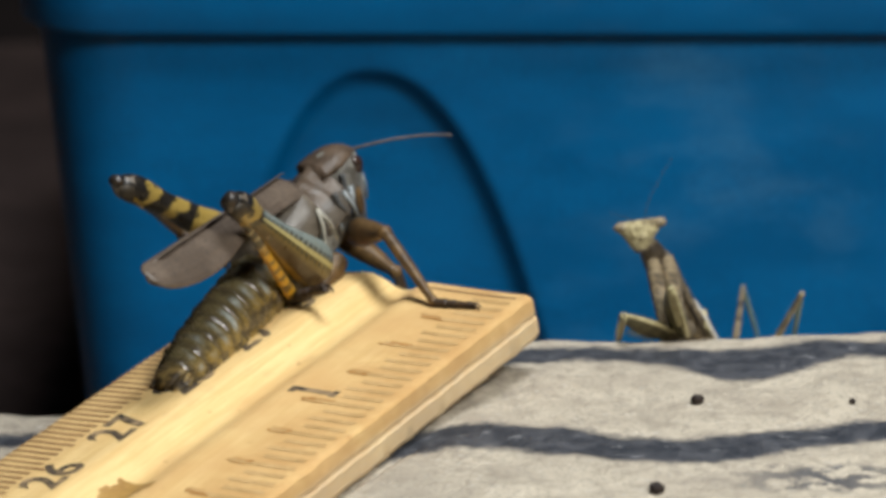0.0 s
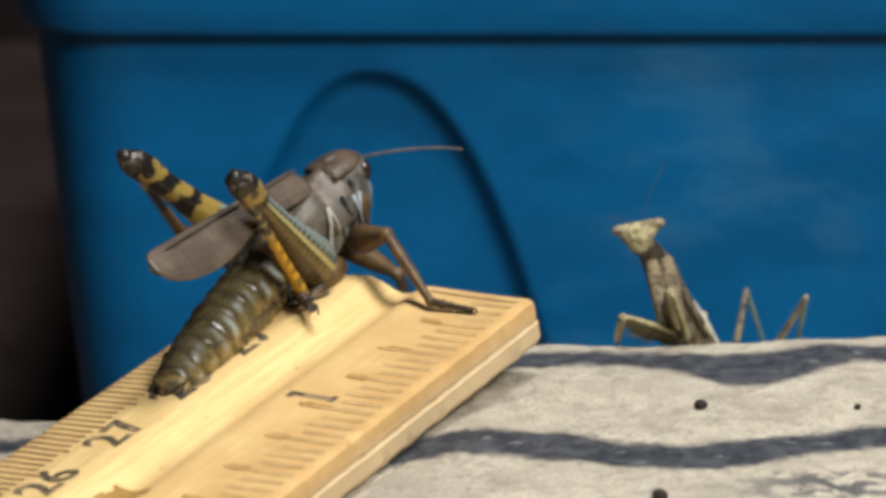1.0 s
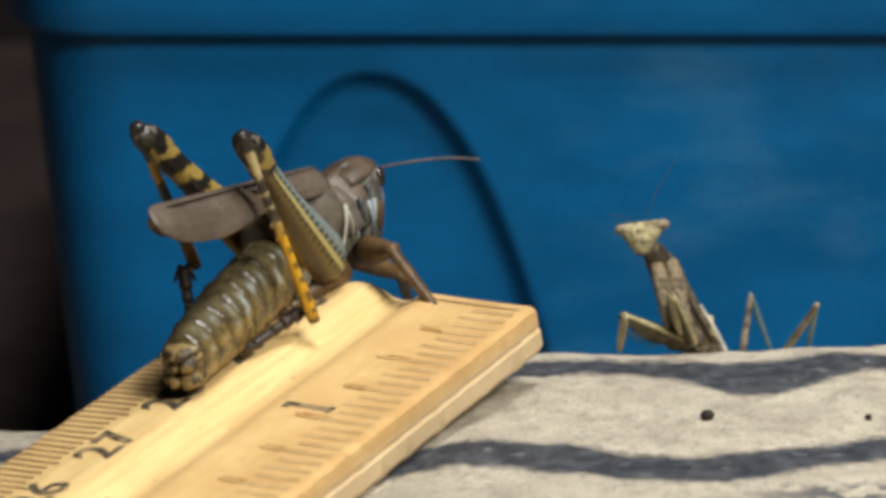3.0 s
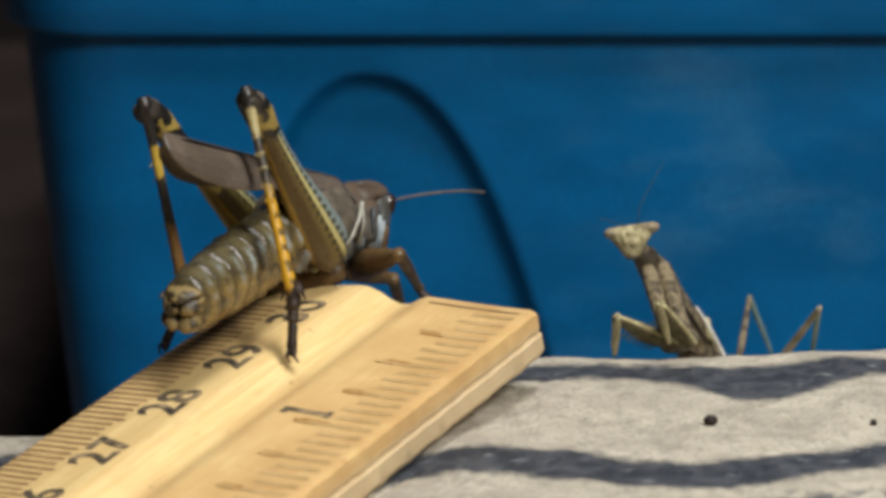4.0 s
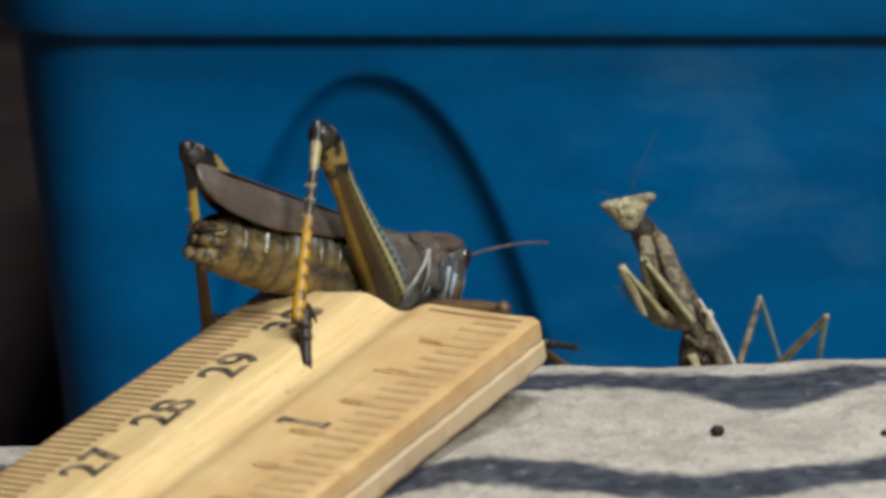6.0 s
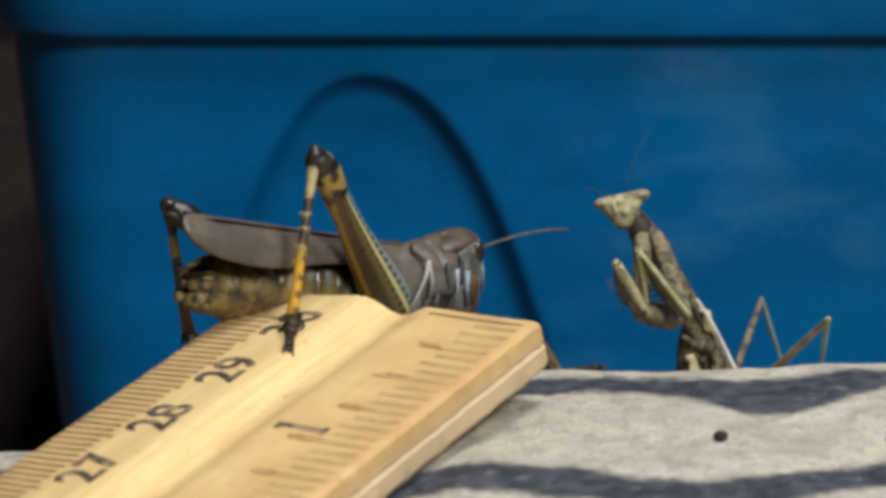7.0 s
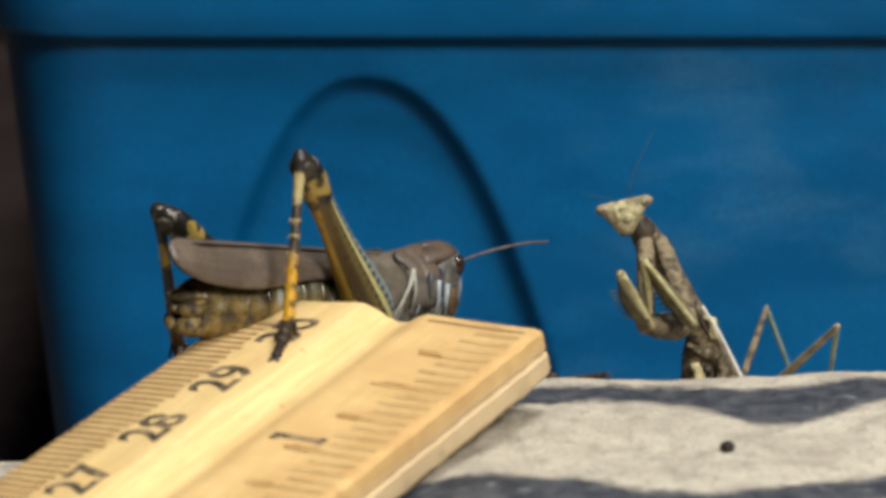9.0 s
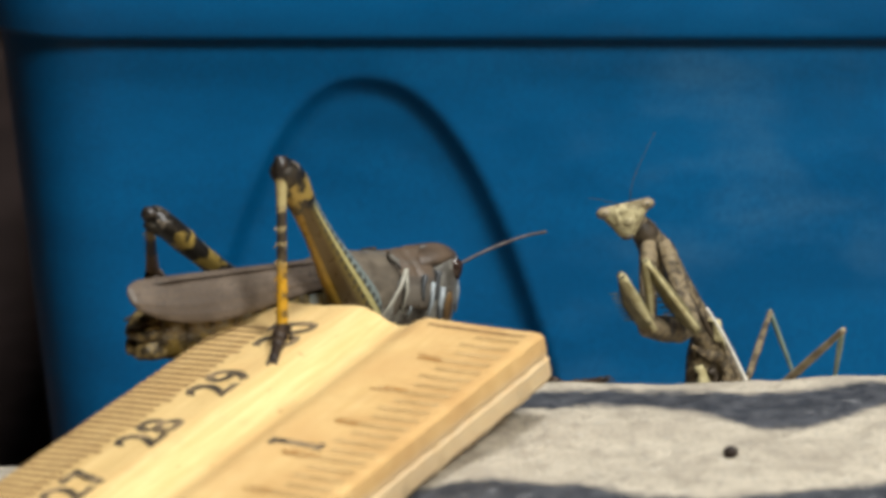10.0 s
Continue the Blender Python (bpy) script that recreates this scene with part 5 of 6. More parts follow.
    walk(RIG['abdomen'], key([
        (0, -0.47, -0.14, 0.001, 0, -18.4, -152.6),
        (0.5, -0.479, -0.132, -0.013, 0, -15.7, -154.7),
        (1.5, -0.505, -0.095, -0.087, -0, -2.2, -162.8),
        (2.5, -0.503, -0.1, -0.078, 0, -3.9, -161.7),
        (3.8, -0.506, -0.089, -0.13, 0, 5.4, -163.8),
        (4.1, -0.349, -0.031, -0.15, 0, 18.3, -168.4),
        (4.5, -0.2, 0, -0.1, 0, 15.9, -174.4),
        (5, -0.2, 0, -0.1, -0, 5.4, -175.3),
        (5.5, -0.2, 0, -0.1, 0, 2.9, -179.8),
        (6.8, -0.2, 0, -0.1, -0, -12.5, -174.5),
        (7.5, -0.2, 0, -0.1, 0, -11.2, -173.1),
        (8.5, -0.2, 0, -0.1, -0, -11.1, -173.2),
        (9, -0.2, 0, -0.1, -0, -3.7, -172.5),
        (9.5, -0.2, -0, -0.1, 0, -3.7, -172.6),
        (10, -0.2, 0, -0.1, 0, 8.3, -179.1),
    ]))
    walk(RIG['fore_femur_R'], key([
        (0, 0.62, -0.22, -0.38, -37.9, -21.7, -96.7),
        (0.5, 0.62, -0.22, -0.38, -34.5, -23.7, -99.3),
        (1.5, 0.62, -0.22, -0.38, -19.9, -25.2, -105.7),
        (2.5, 0.62, -0.22, -0.38, -14.5, -21.3, -113.3),
        (3.8, 0.62, -0.22, -0.38, -0.7, -19.3, -116.3),
        (4.1, 0.62, -0.22, -0.38, 16.7, -12.3, -115.8),
        (4.5, 0.62, -0.22, -0.38, 21.9, -7.7, -113.1),
        (5, 0.62, -0.22, -0.38, 27.1, -31.5, -94.8),
        (5.5, 0.62, -0.22, -0.38, 24.2, -29.6, -70),
        (6.8, 0.62, -0.22, -0.38, 1.9, 0.9, -79.7),
        (7.5, 0.62, -0.22, -0.38, 2.7, -0.6, -75.4),
        (8.5, 0.62, -0.22, -0.38, 2.8, -0.6, -75.4),
        (9, 0.62, -0.22, -0.38, 5.7, 3.3, -53.9),
        (9.5, 0.62, -0.22, -0.38, 5.7, 3.3, -53.8),
        (10, 0.62, -0.22, -0.38, 6, 4.5, -40.2),
    ]))
    walk(RIG['fore_tibia_R'], key([
        (0, 0.528, -1.004, -0.065, -104.1, 33.9, -114.3),
        (0.5, 0.494, -0.988, -0.038, -103.1, 32, -113.7),
        (1.5, 0.412, -0.961, -0.018, -101.6, 24.2, -116.6),
        (2.5, 0.306, -0.947, -0.071, -100.1, 24.1, -113.6),
        (3.8, 0.264, -0.939, -0.099, 27.1, 40.5, 18.4),
        (4.1, 0.259, -0.968, -0.198, 50.9, 16.5, 19.2),
        (4.5, 0.29, -0.995, -0.267, 119.4, -6.9, 11.9),
        (5, 0.56, -0.942, 0.065, 28.7, 26, 13.5),
        (5.5, 0.873, -0.915, 0.039, 20.8, 33.4, 11.8),
        (6.8, 0.773, -1.056, -0.393, 37.7, 32.6, 22.6),
        (7.5, 0.834, -1.042, -0.371, 38.4, 32.7, 23.2),
        (8.5, 0.834, -1.043, -0.371, 38.2, 32.7, 23),
        (9, 1.12, -0.906, -0.429, 34.9, 27.7, 18),
        (9.5, 1.121, -0.905, -0.429, 34.8, 27.7, 17.9),
        (10, 1.267, -0.767, -0.446, 34.5, 25.3, 16.4),
    ]))
    walk(RIG['fore_foot_R'], key([
        (0, 0.238, -1.648, -0.539, -34.7, 12.8, -68.2),
        (0.5, 0.205, -1.648, -0.488, -32.2, 12, -69.8),
        (1.5, 0.065, -1.654, -0.367, -20, 10.4, -77.3),
        (2.5, -0.004, -1.659, -0.418, -15.1, 5, -69.9),
        (3.8, 0.877, -0.735, -0.652, -1.8, 41.5, -65.6),
        (4.1, 1.029, -0.699, -0.439, 18.6, 33.3, -56.3),
        (4.5, 1.116, -0.82, -0.165, 41.2, 55.1, -50.1),
        (5, 1.303, -0.764, -0.307, 37.5, 52, -47.6),
        (5.5, 1.567, -0.769, -0.429, 35.7, 48.4, -46.1),
        (6.8, 1.081, -1.217, -0.607, 1.2, 17.2, -90.4),
        (7.5, 1.134, -1.213, -0.59, 2.1, 17, -89.2),
        (8.5, 1.132, -1.216, -0.589, 2.2, 17, -89.3),
        (9, 1.143, -1.386, -0.526, 6.3, 10.6, -91.1),
        (9.5, 1.141, -1.387, -0.526, 6.3, 10.6, -91.2),
        (10, 1.377, -1.28, -0.537, 8.4, 3.3, -86.7),
    ]))
    walk(RIG['fore_foot_L'], key([
        (0, 0.774, 0.101, -1.754, -37.4, 12.7, -80.9),
        (0.5, 0.86, 0.082, -1.73, -34.3, 11.1, -81.7),
        (1.5, 1.402, 0.205, -1.656, -20.4, 6.7, -85.1),
        (2.5, 1.427, 0.091, -1.525, -16.1, 5.6, -86.6),
        (3.8, 1.937, 0.374, -1.28, -1.5, 4.6, -86.3),
        (4.1, 2.105, 0.186, -0.703, 16.8, 4.1, -88.2),
        (4.5, 2.145, 0.227, -0.527, 22.2, 3.8, -87.7),
        (5, 2.16, 0.266, -0.363, 22.3, 2.1, -83.7),
        (5.5, 2.061, -0.075, -0.32, 23.4, 1.4, -82.8),
        (6.8, 1.042, -1.49, -0.645, 1.7, -16.7, -61.9),
        (7.5, 1.106, -1.494, -0.638, 2.5, -17.2, -61.1),
        (8.5, 1.104, -1.495, -0.636, 2.6, -17.2, -61.2),
        (9, 1.104, -1.667, -0.545, 6.7, -18.6, -67.6),
        (9.5, 1.104, -1.667, -0.545, 6.7, -18.6, -67.6),
        (10, 1.358, -1.556, -0.541, 8.6, -20.1, -63.9),
    ]))
    walk(RIG['fore_femur_L'], key([
        (0, 0.62, 0.22, -0.38, -45.5, 49.3, -82),
        (0.5, 0.62, 0.22, -0.38, -40.3, 47.4, -78.9),
        (1.5, 0.62, 0.22, -0.38, -15.7, 46, -43.8),
        (2.5, 0.62, 0.22, -0.38, -14.2, 38.8, -54.5),
        (3.8, 0.62, 0.22, -0.38, -0.2, 25.7, -13.7),
        (4.1, 0.62, 0.22, -0.38, 8.2, 3.4, -26.6),
        (4.5, 0.62, 0.22, -0.38, 9.5, -3.7, -23.8),
        (5, 0.62, 0.22, -0.38, 7.6, -14.2, -19.6),
        (5.5, 0.62, 0.22, -0.38, 15.3, -14.2, -39.4),
        (6.8, 0.62, 0.22, -0.38, 1.5, 12.2, -50.5),
        (7.5, 0.62, 0.22, -0.38, 2.2, 11.3, -48.6),
        (8.5, 0.62, 0.22, -0.38, 2.2, 11.2, -48.7),
        (9, 0.62, 0.22, -0.38, 5.7, 11.8, -51.6),
        (9.5, 0.62, 0.22, -0.38, 5.7, 11.8, -51.6),
        (10, 0.62, 0.22, -0.38, 6.5, 11.1, -42),
    ]))
    walk(RIG['fore_tibia_L'], key([
        (0, 0.697, -0.329, -1.025, 81.2, 59.1, 79.8),
        (0.5, 0.731, -0.345, -1.006, 75.6, 58.4, 73.2),
        (1.5, 1.046, -0.189, -0.992, 54.7, 51.4, 47.8),
        (2.5, 1.005, -0.319, -0.912, 53.5, 46.1, 44.2),
        (3.8, 1.364, 0.039, -0.748, 43.1, 38.7, 30.3),
        (4.1, 1.378, -0.16, -0.431, 56.1, 18.7, 25.5),
        (4.5, 1.396, -0.122, -0.325, 62.9, 13.8, 25),
        (5, 1.397, -0.056, -0.172, 61.9, 13, 22.9),
        (5.5, 1.256, -0.303, -0.171, 58.2, 10.1, 15.8),
        (6.8, 1.347, -0.689, -0.5, 1.8, 12.6, -109.7),
        (7.5, 1.395, -0.688, -0.489, 2.7, 12.9, -108.5),
        (8.5, 1.393, -0.69, -0.487, 2.8, 12.9, -108.5),
        (9, 1.492, -0.882, -0.673, 6.4, -6.3, -115.3),
        (9.5, 1.492, -0.882, -0.673, 6.4, -6.3, -115.3),
        (10, 1.691, -0.746, -0.664, 8.7, -6, -111.3),
    ]))
    walk(RIG['mid_femur_R'], key([
        (0, 0.3, -0.28, -0.4, -5.6, 4.4, -173),
        (0.5, 0.3, -0.28, -0.4, -4.9, 4.4, -173),
        (1.5, 0.3, -0.28, -0.4, -2.6, 4.4, -173),
        (2.5, 0.3, -0.28, -0.4, -2, 4.4, -173),
        (3.8, 0.3, -0.28, -0.4, -10.2, 12.7, 135.4),
        (4.1, 0.3, -0.28, -0.4, -12.4, 18.9, 127.4),
        (4.5, 0.3, -0.28, -0.4, -12.8, 17.2, 126.2),
        (5, 0.3, -0.28, -0.4, -10.6, 3.7, 138.3),
        (5.5, 0.3, -0.28, -0.4, -9.3, 32, 142.5),
        (6.8, 0.3, -0.28, -0.4, -2.7, 60.9, 151.3),
        (7.5, 0.3, -0.28, -0.4, 74.4, 82.6, -129.8),
        (8.5, 0.3, -0.28, -0.4, 74.4, 82.6, -129.8),
        (9, 0.3, -0.28, -0.4, 74.4, 82.6, -129.8),
        (9.5, 0.3, -0.28, -0.4, 74.4, 82.6, -129.8),
        (10, 0.3, -0.28, -0.4, 74.4, 82.6, -129.8),
    ]))
    walk(RIG['mid_tibia_R'], key([
        (0, -0.492, -0.377, -0.461, -169.9, 24.2, -175.8),
        (0.5, -0.492, -0.377, -0.461, -169.9, 24.2, -175.8),
        (1.5, -0.492, -0.377, -0.461, -169.9, 24.2, -175.8),
        (2.5, -0.492, -0.377, -0.461, -169.9, 24.2, -175.8),
        (3.8, -0.256, 0.268, -0.576, -167.8, -10.1, -159.3),
        (4.1, -0.16, 0.321, -0.659, -167.4, 7, -171.1),
        (4.5, -0.151, 0.337, -0.637, -167.4, 12.4, -170.6),
        (5, -0.296, 0.251, -0.452, -166.9, 5.1, -167.4),
        (5.5, -0.238, 0.133, -0.824, -165.1, 36.6, -162.7),
        (6.8, -0.042, -0.093, -1.099, -154.1, 68.6, -149.4),
        (7.5, 0.234, -0.359, -1.193, -26, 76.4, -19.3),
        (8.5, 0.234, -0.359, -1.193, -26, 76.4, -19.3),
        (9, 0.234, -0.359, -1.193, -26, 76.4, -19.3),
        (9.5, 0.234, -0.359, -1.193, -26, 76.4, -19.3),
        (10, 0.234, -0.359, -1.193, -26, 76.4, -19.3),
    ]))
    walk(RIG['mid_femur_L'], key([
        (0, 0.3, 0.28, -0.4, 5.6, 4.4, 173),
        (0.5, 0.3, 0.28, -0.4, 4.9, 4.4, 173),
        (1.5, 0.3, 0.28, -0.4, 2.6, 4.4, 173),
        (2.5, 0.3, 0.28, -0.4, 2, 4.4, 173),
        (3.8, 0.3, 0.28, -0.4, 4.5, 82.6, 129.8),
        (4.1, 0.3, 0.28, -0.4, -36.3, 82.6, 129.8),
        (4.5, 0.3, 0.28, -0.4, -39.3, 82.6, 129.8),
        (5, 0.3, 0.28, -0.4, -39.4, 82.6, 129.8),
        (5.5, 0.3, 0.28, -0.4, -39.9, 82.6, 129.8),
        (6.8, 0.3, 0.28, -0.4, -9.6, 82.6, 129.8),
        (7.5, 0.3, 0.28, -0.4, -13.1, 82.6, 129.8),
        (8.5, 0.3, 0.28, -0.4, -13.4, 82.6, 129.8),
        (9, 0.3, 0.28, -0.4, -24.4, 82.6, 129.8),
        (9.5, 0.3, 0.28, -0.4, -24.5, 82.6, 129.8),
        (10, 0.3, 0.28, -0.4, -28.2, 82.6, 129.8),
    ]))
    walk(RIG['mid_tibia_L'], key([
        (0, -0.492, 0.377, -0.461, 169.9, 24.2, 175.8),
        (0.5, -0.492, 0.377, -0.461, 169.9, 24.2, 175.8),
        (1.5, -0.492, 0.377, -0.461, 169.9, 24.2, 175.8),
        (2.5, -0.492, 0.377, -0.461, 169.9, 24.2, 175.8),
        (3.8, 0.234, 0.359, -1.193, 19.8, 76.4, 19.3),
        (4.1, 0.234, 0.359, -1.193, 19.8, 76.4, 19.3),
        (4.5, 0.234, 0.359, -1.193, 19.8, 76.4, 19.3),
        (5, 0.234, 0.359, -1.193, 19.8, 76.4, 19.3),
        (5.5, 0.234, 0.359, -1.193, 19.8, 76.4, 19.3),
        (6.8, 0.234, 0.359, -1.193, 19.8, 76.4, 19.3),
        (7.5, 0.234, 0.359, -1.193, 19.8, 76.4, 19.3),
        (8.5, 0.234, 0.359, -1.193, 19.8, 76.4, 19.3),
        (9, 0.234, 0.359, -1.193, 19.8, 76.4, 19.3),
        (9.5, 0.234, 0.359, -1.193, 19.8, 76.4, 19.3),
        (10, 0.234, 0.359, -1.193, 19.8, 76.4, 19.3),
    ]))
    walk(RIG['mantis'], key([
        (0, 2.714, 1.201, -0.491, 0, 0, 0),
        (1, 2.682, 1.196, -0.472, 0, 0, 0),
        (2.5, 2.707, 1.187, -0.445, 0, 0, 0),
        (4, 2.623, 1.179, -0.419, 0, 0, 0),
        (4.5, 2.63, 1.176, -0.41, 0, 0, 0),
        (5.2, 2.609, 1.181, -0.367, 0, 0, 0),
        (5.5, 2.617, 1.187, -0.331, 0, 0, 0),
        (6.8, 2.543, 1.199, -0.243, 0, 0, 0),
        (7.5, 2.56, 1.188, -0.259, 0, 0, 0),
        (9, 2.545, 1.178, -0.247, 0, 0, 0),
        (10, 2.558, 1.173, -0.233, 0, 0, 0),
    ]))
    walk(RIG['prothorax'], key([
        (0, -0.1, 0, 0, -108, -49.7, -128.1),
        (1, -0.1, 0, 0, -107.7, -49.7, -128.4),
        (2.5, -0.1, 0, 0, -107.9, -49.8, -128.3),
        (4, -0.1, 0, 0, -104.2, -48.4, -131.7),
        (4.5, -0.1, 0, 0, -102.1, -47.7, -133.7),
        (5.2, -0.1, 0, 0, -101.5, -52.8, -137.6),
        (5.5, -0.1, 0, 0, -98.6, -54.9, -142.1),
        (6.8, -0.1, 0, 0, -91.2, -57.7, -152),
        (7.5, -0.1, 0, 0, -91.9, -57.7, -151.2),
        (9, -0.1, 0, 0, -90.2, -57.9, -153.3),
        (10, -0.1, 0, 0, -90.8, -57.1, -152.3),
    ]))
    walk(RIG['mantis_head'], key([
        (0, -0.77, -0.793, 1.324, -15.2, -8.1, 2.2),
        (1, -0.775, -0.792, 1.314, -15.2, -10.2, 2.8),
        (2.5, -0.78, -0.787, 1.333, -15.1, -7.2, 1.9),
        (4, -0.846, -0.771, 1.305, -15.2, -8.3, 2.3),
        (4.5, -0.877, -0.758, 1.293, -15.3, -10.4, 2.8),
        (5.2, -0.867, -0.654, 1.352, -15.2, -9.5, 2.6),
        (5.5, -0.869, -0.578, 1.383, -15.2, -10.2, 2.8),
        (6.8, -0.9, -0.438, 1.413, -15.3, -11.4, 3.1),
        (7.5, -0.913, -0.451, 1.396, -15.4, -12.3, 3.4),
        (9, -0.918, -0.427, 1.396, -15.3, -12, 3.3),
        (10, -0.939, -0.447, 1.38, -15.4, -12.3, 3.3),
    ]))
    walk(RIG['fore_coxa_A'], key([
        (0, -0.488, -0.764, 0.953, 11.2, 42.1, -80.2),
        (1, -0.491, -0.76, 0.953, 12, 42.2, -79.5),
        (2.5, -0.489, -0.76, 0.955, 12.3, 43.9, -79.1),
        (4, -0.537, -0.746, 0.935, 21.3, 43.1, -70.9),
        (4.5, -0.564, -0.735, 0.923, 24.1, 37.6, -69.5),
        (5.2, -0.543, -0.64, 0.992, 27.4, 46.1, -64.3),
        (5.5, -0.551, -0.575, 1.018, 28.5, 49.3, -62.6),
        (6.8, -0.572, -0.453, 1.049, 25.3, 43.6, -66.9),
        (7.5, -0.568, -0.461, 1.049, 25.9, 44.8, -66.1),
        (9, -0.575, -0.439, 1.051, 27.4, 46.6, -64.3),
        (10, -0.583, -0.456, 1.042, 26.5, 47.5, -65),
    ]))
    walk(RIG['fore_femur_A'], key([
        (0, -0.387, -1.349, 0.417, -118, -45.2, -104.5),
        (1, -0.383, -1.343, 0.416, -112.1, -44.3, -105.7),
        (2.5, -0.379, -1.326, 0.401, -112.1, -45.7, -108.6),
        (4, -0.345, -1.298, 0.388, -83.8, -39.2, -117.8),
        (4.5, -0.342, -1.328, 0.435, -77.7, -37.2, -122.8),
        (5.2, -0.302, -1.14, 0.416, -83.9, -42.9, -132.2),
        (5.5, -0.311, -1.038, 0.411, -85.6, -46.5, -138.1),
        (6.8, -0.345, -0.987, 0.498, -82.9, -50.9, -149.9),
        (7.5, -0.338, -0.979, 0.485, -84.6, -51.3, -148.3),
        (9, -0.336, -0.934, 0.47, -83.6, -50.5, -148.5),
        (10, -0.354, -0.945, 0.452, -83.8, -52, -150.4),
    ]))
    walk(RIG['fore_tibia_A'], key([
        (0, -0.531, -1.909, 0.998, 150.5, 52.2, 70.8),
        (1, -0.542, -1.908, 0.988, 150.8, 51.7, 71.2),
        (2.5, -0.562, -1.869, 0.988, 152.2, 52.2, 71.9),
        (4, -0.641, -1.861, 0.906, 151.8, 52.8, 71.5),
        (4.5, -0.696, -1.877, 0.93, 149.6, 55.3, 68.9),
        (5.2, -0.706, -1.585, 0.973, 153.6, 60.3, 70.1),
        (5.5, -0.731, -1.415, 1.006, 152.2, 60.8, 68.9),
        (6.8, -0.793, -1.246, 1.134, 153.1, 66, 68),
        (7.5, -0.774, -1.248, 1.125, 155.8, 66.3, 70.1),
        (9, -0.781, -1.207, 1.103, 157.2, 66.8, 71.2),
        (10, -0.793, -1.195, 1.097, 159.7, 67.6, 73.2),
    ]))
    walk(RIG['fore_coxa_B'], key([
        (0, -0.638, -0.764, 0.953, 14.1, 45.4, -77.2),
        (1, -0.641, -0.76, 0.953, 14.9, 44.7, -76.5),
        (2.5, -0.639, -0.76, 0.955, 16.6, 45.8, -74.8),
        (4, -0.687, -0.746, 0.935, 21.2, 44.5, -70.7),
        (4.5, -0.714, -0.735, 0.923, 21.4, 40.6, -71.3),
        (5.2, -0.693, -0.64, 0.992, 20.1, 51.8, -70.6),
        (5.5, -0.701, -0.575, 1.018, 18.3, 47.6, -72.9),
        (6.8, -0.722, -0.453, 1.049, -1.6, 39.2, -91.3),
        (7.5, -0.718, -0.461, 1.049, -2.5, 41.6, -92.2),
        (9, -0.725, -0.439, 1.051, -1.9, 45.8, -91.7),
        (10, -0.733, -0.456, 1.042, -3.2, 44.6, -92.9),
    ]))
    walk(RIG['trochanter'], key([
        (0, -0.513, -1.312, 0.383, 78, 12, 72.3),
        (1, -0.509, -1.313, 0.39, 78.8, 12.2, 72.5),
        (2.5, -0.492, -1.298, 0.382, 78, 12.1, 73),
        (4, -0.498, -1.284, 0.373, 77.5, 11.8, 72.6),
        (4.5, -0.519, -1.31, 0.403, 80.4, 12.7, 72.1),
        (5.2, -0.529, -1.107, 0.363, 81.6, 12.9, 68.8),
        (5.5, -0.543, -1.091, 0.426, 88.9, 15.7, 67.9),
        (6.8, -0.736, -1.073, 0.543, 94.2, 19.6, 59.7),
        (7.5, -0.741, -1.059, 0.518, 92.5, 18.8, 59.2),
        (9, -0.742, -0.997, 0.478, 90.4, 17.8, 57.7),
        (10, -0.761, -1.024, 0.48, 89.7, 17.4, 57.6),
    ]))
    walk(RIG['fore_femur_B'], key([
        (0, -0.513, -1.312, 0.383, -57.6, -24.3, -128.3),
        (1, -0.509, -1.313, 0.39, -57.9, -24.4, -128.8),
        (2.5, -0.492, -1.298, 0.382, -61.6, -26.9, -133.2),
        (4, -0.498, -1.284, 0.373, -62.9, -27.9, -136.5),
        (4.5, -0.519, -1.31, 0.403, -62.1, -27.2, -135.8),
        (5.2, -0.529, -1.107, 0.363, -76.8, -37.7, -129.5),
        (5.5, -0.543, -1.091, 0.426, -81.4, -40.9, -130.8),
        (6.8, -0.736, -1.073, 0.543, -99.4, -45.4, -117.9),
        (7.5, -0.741, -1.059, 0.518, -100.6, -45.4, -116.7),
        (9, -0.742, -0.997, 0.478, -101.8, -45.8, -116.5),
        (10, -0.761, -1.024, 0.48, -101.4, -45.7, -116.8),
    ]))
    walk(RIG['fore_tibia_B'], key([
        (0, -0.976, -1.899, 0.72, -171, 39, 93.8),
        (1, -0.976, -1.895, 0.729, -171.3, 40.3, 93.9),
        (2.5, -0.993, -1.831, 0.753, -170.8, 46.3, 95),
        (4, -1.024, -1.782, 0.758, -179.3, 51.5, 90.4),
        (4.5, -1.042, -1.819, 0.778, -178, 53.5, 91.3),
        (5.2, -0.941, -1.607, 0.865, 121.3, 68.2, 38.4),
        (5.5, -0.948, -1.56, 0.963, 128.1, 61.3, 48.1),
        (6.8, -1.006, -1.582, 1.127, 115, 55.6, 38.7),
        (7.5, -1, -1.573, 1.102, 118.3, 53.5, 43.3),
        (9, -0.997, -1.509, 1.065, 119.6, 52.5, 45.3),
        (10, -1.019, -1.535, 1.067, 120.2, 52.6, 45.7),
    ]))
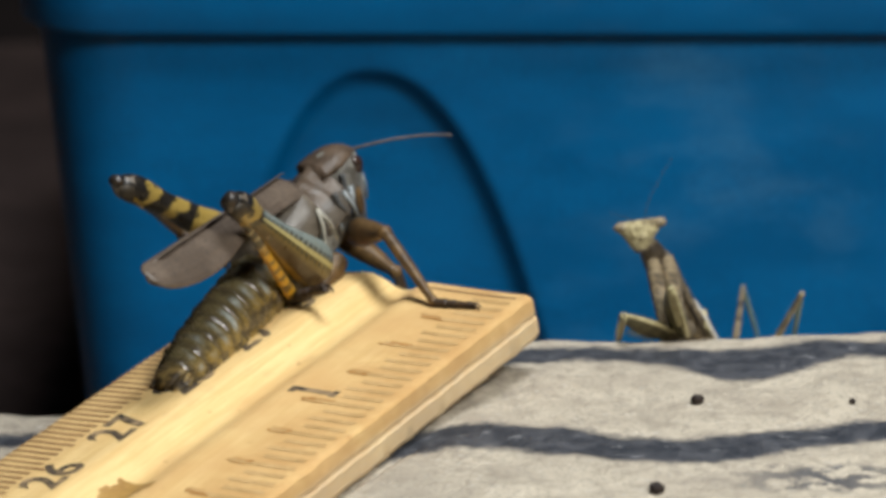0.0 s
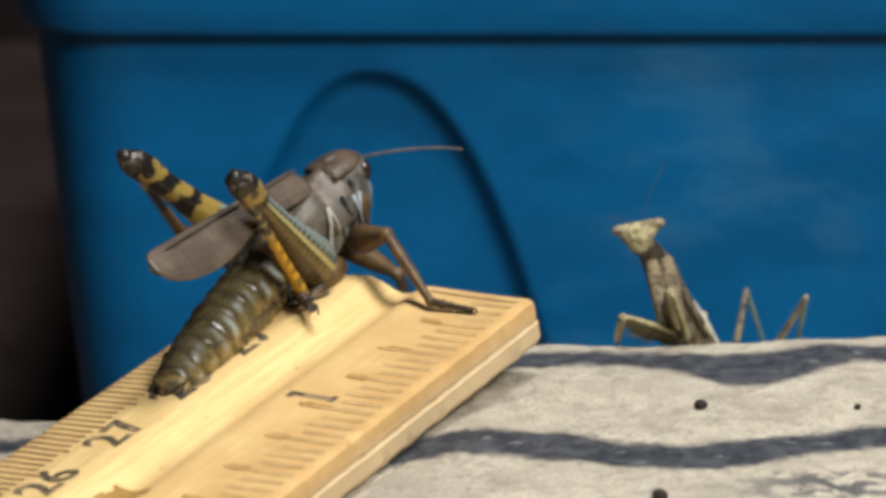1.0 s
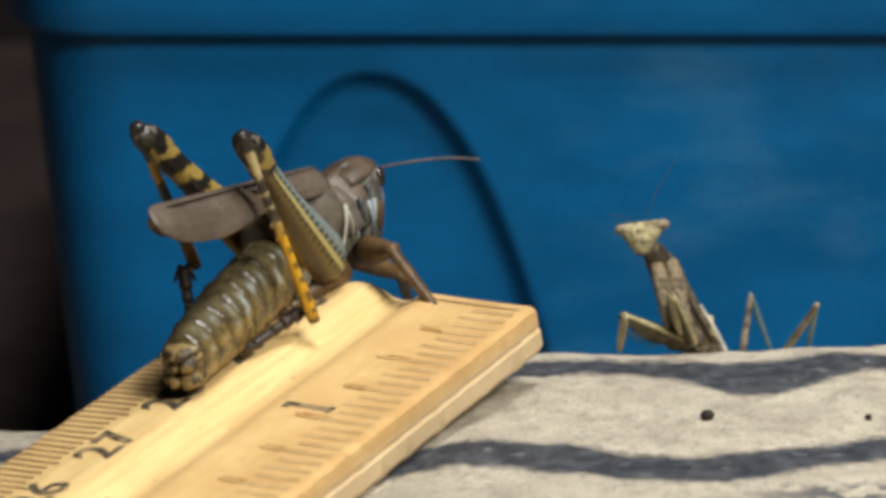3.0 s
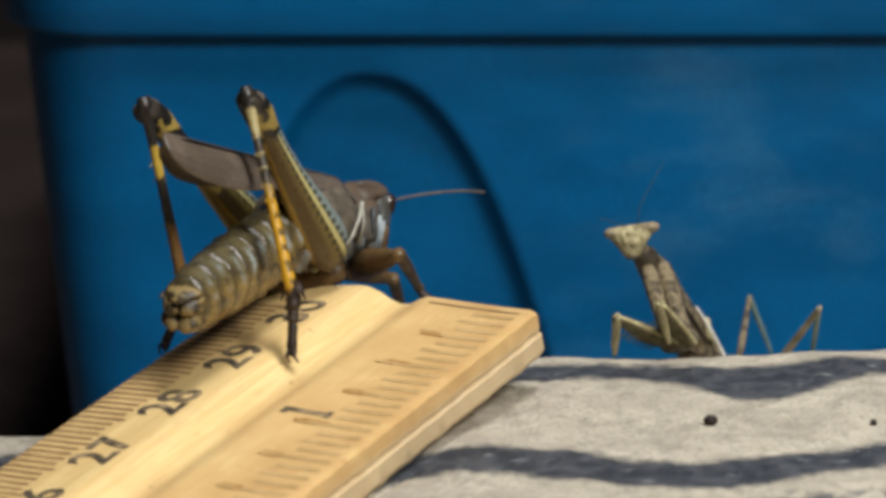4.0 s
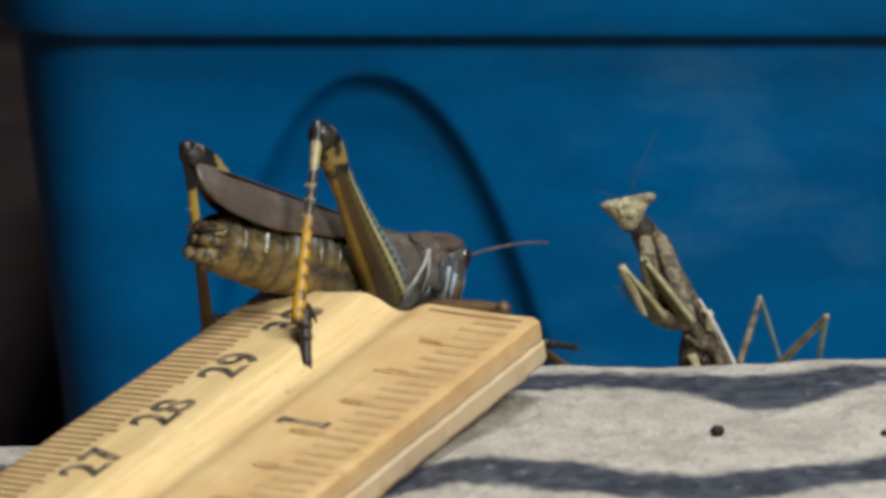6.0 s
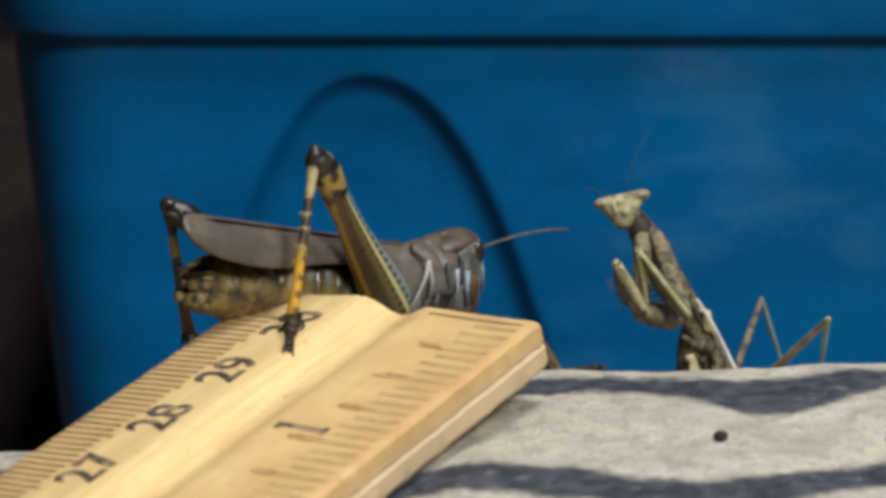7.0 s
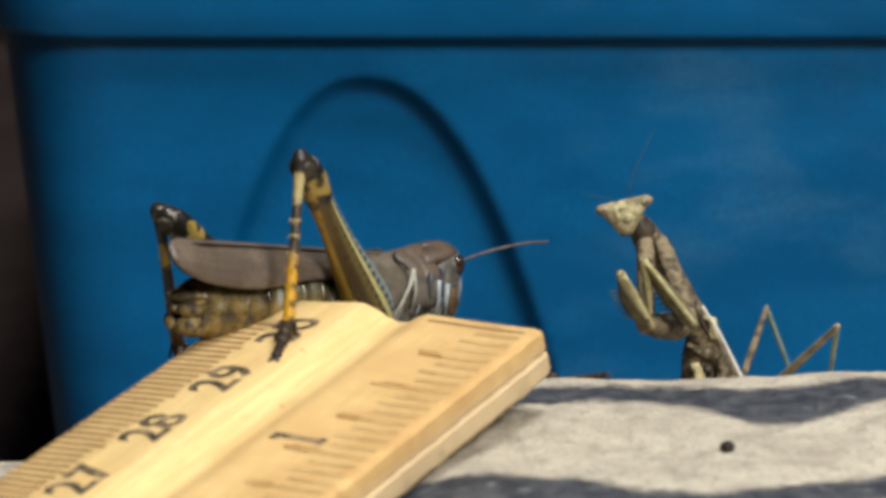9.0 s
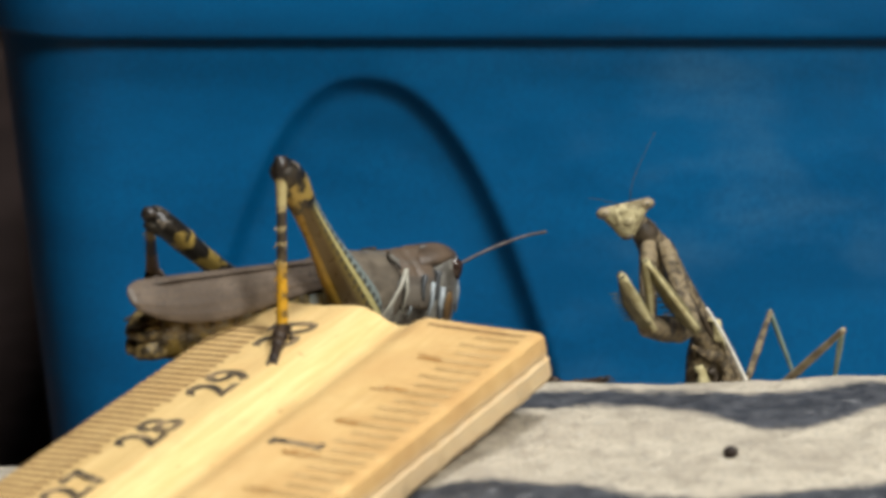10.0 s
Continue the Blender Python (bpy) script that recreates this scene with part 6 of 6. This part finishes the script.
    walk(RIG['leg_femur_1'], key([
        (0, 0.25, 0.1, -0.25, 14, -27, 80.1),
        (1, 0.25, 0.1, -0.25, 17, -25.8, 78.3),
        (2.5, 0.25, 0.1, -0.25, 14.3, -25, 80.3),
        (4, 0.25, 0.1, -0.25, 16.3, -24.5, 79),
        (4.5, 0.25, 0.1, -0.25, 13.8, -24.2, 80.8),
        (5.2, 0.25, 0.1, -0.25, 17.1, -25.3, 78.2),
        (5.5, 0.25, 0.1, -0.25, 19.9, -22.6, 77),
        (6.8, 0.25, 0.1, -0.25, 27.5, -18, 73.3),
        (7.5, 0.25, 0.1, -0.25, 26.1, -17.7, 74.5),
        (9, 0.25, 0.1, -0.25, 26.4, -16.9, 74.5),
        (10, 0.25, 0.1, -0.25, 26.5, -15.5, 75.1),
    ]))
    walk(RIG['leg_tibia_1'], key([
        (0, 0.402, 0.978, 0.204, 146.3, 46.7, 70.4),
        (1, 0.433, 0.981, 0.185, 144.5, 45.5, 69.9),
        (2.5, 0.402, 0.993, 0.173, 143.6, 46.5, 68.8),
        (4, 0.423, 0.993, 0.165, 140, 47.2, 65.8),
        (4.5, 0.395, 1.001, 0.16, 138.9, 47.7, 64.7),
        (5.2, 0.434, 0.985, 0.178, 140.1, 51.1, 63.7),
        (5.5, 0.457, 1, 0.134, 142.2, 51.2, 65.3),
        (6.8, 0.523, 1.011, 0.059, 141.8, 52.9, 64.1),
        (7.5, 0.505, 1.018, 0.054, 141.2, 51.9, 64.2),
        (9, 0.505, 1.022, 0.04, 137.4, 52.1, 61.1),
        (10, 0.498, 1.031, 0.017, 138.3, 51.5, 62.1),
    ]))
    walk(RIG['leg_femur_2'], key([
        (0, 0.5, 0.12, -0.45, 142.9, -50.6, -66),
        (1, 0.5, 0.12, -0.45, 139.7, -49.7, -64.2),
        (2.5, 0.5, 0.12, -0.45, 140.1, -48.1, -65.4),
        (4, 0.5, 0.12, -0.45, 133.9, -46.7, -61.7),
        (4.5, 0.5, 0.12, -0.45, 135.5, -46.2, -63.2),
        (5.2, 0.5, 0.12, -0.45, 134.2, -44.8, -63.2),
        (5.5, 0.5, 0.12, -0.45, 133.6, -42.6, -64.3),
        (6.8, 0.5, 0.12, -0.45, 128, -38.4, -63.7),
        (7.5, 0.5, 0.12, -0.45, 129.4, -39.4, -63.8),
        (9, 0.5, 0.12, -0.45, 128, -38.8, -63.3),
        (10, 0.5, 0.12, -0.45, 127.9, -38.1, -63.8),
    ]))
    walk(RIG['leg_tibia_2'], key([
        (0, 0.848, -0.663, 0.593, 178.7, 41.7, 89.4),
        (1, 0.88, -0.667, 0.579, 178.2, 40.7, 89.2),
        (2.5, 0.875, -0.7, 0.555, 179.5, 40.7, 89.8),
        (4, 0.939, -0.696, 0.532, 175.4, 40.6, 88),
        (4.5, 0.921, -0.714, 0.525, 177.1, 40.5, 88.7),
        (5.2, 0.932, -0.735, 0.501, 177, 41, 88.6),
        (5.5, 0.931, -0.776, 0.463, 176.8, 40.9, 88.6),
        (6.8, 0.969, -0.828, 0.389, 174.9, 41.2, 87.7),
        (7.5, 0.961, -0.816, 0.407, 175.6, 41.7, 88),
        (9, 0.973, -0.82, 0.396, 174.3, 41.3, 87.4),
        (10, 0.969, -0.833, 0.384, 175.5, 40.8, 88),
    ]))


motions()
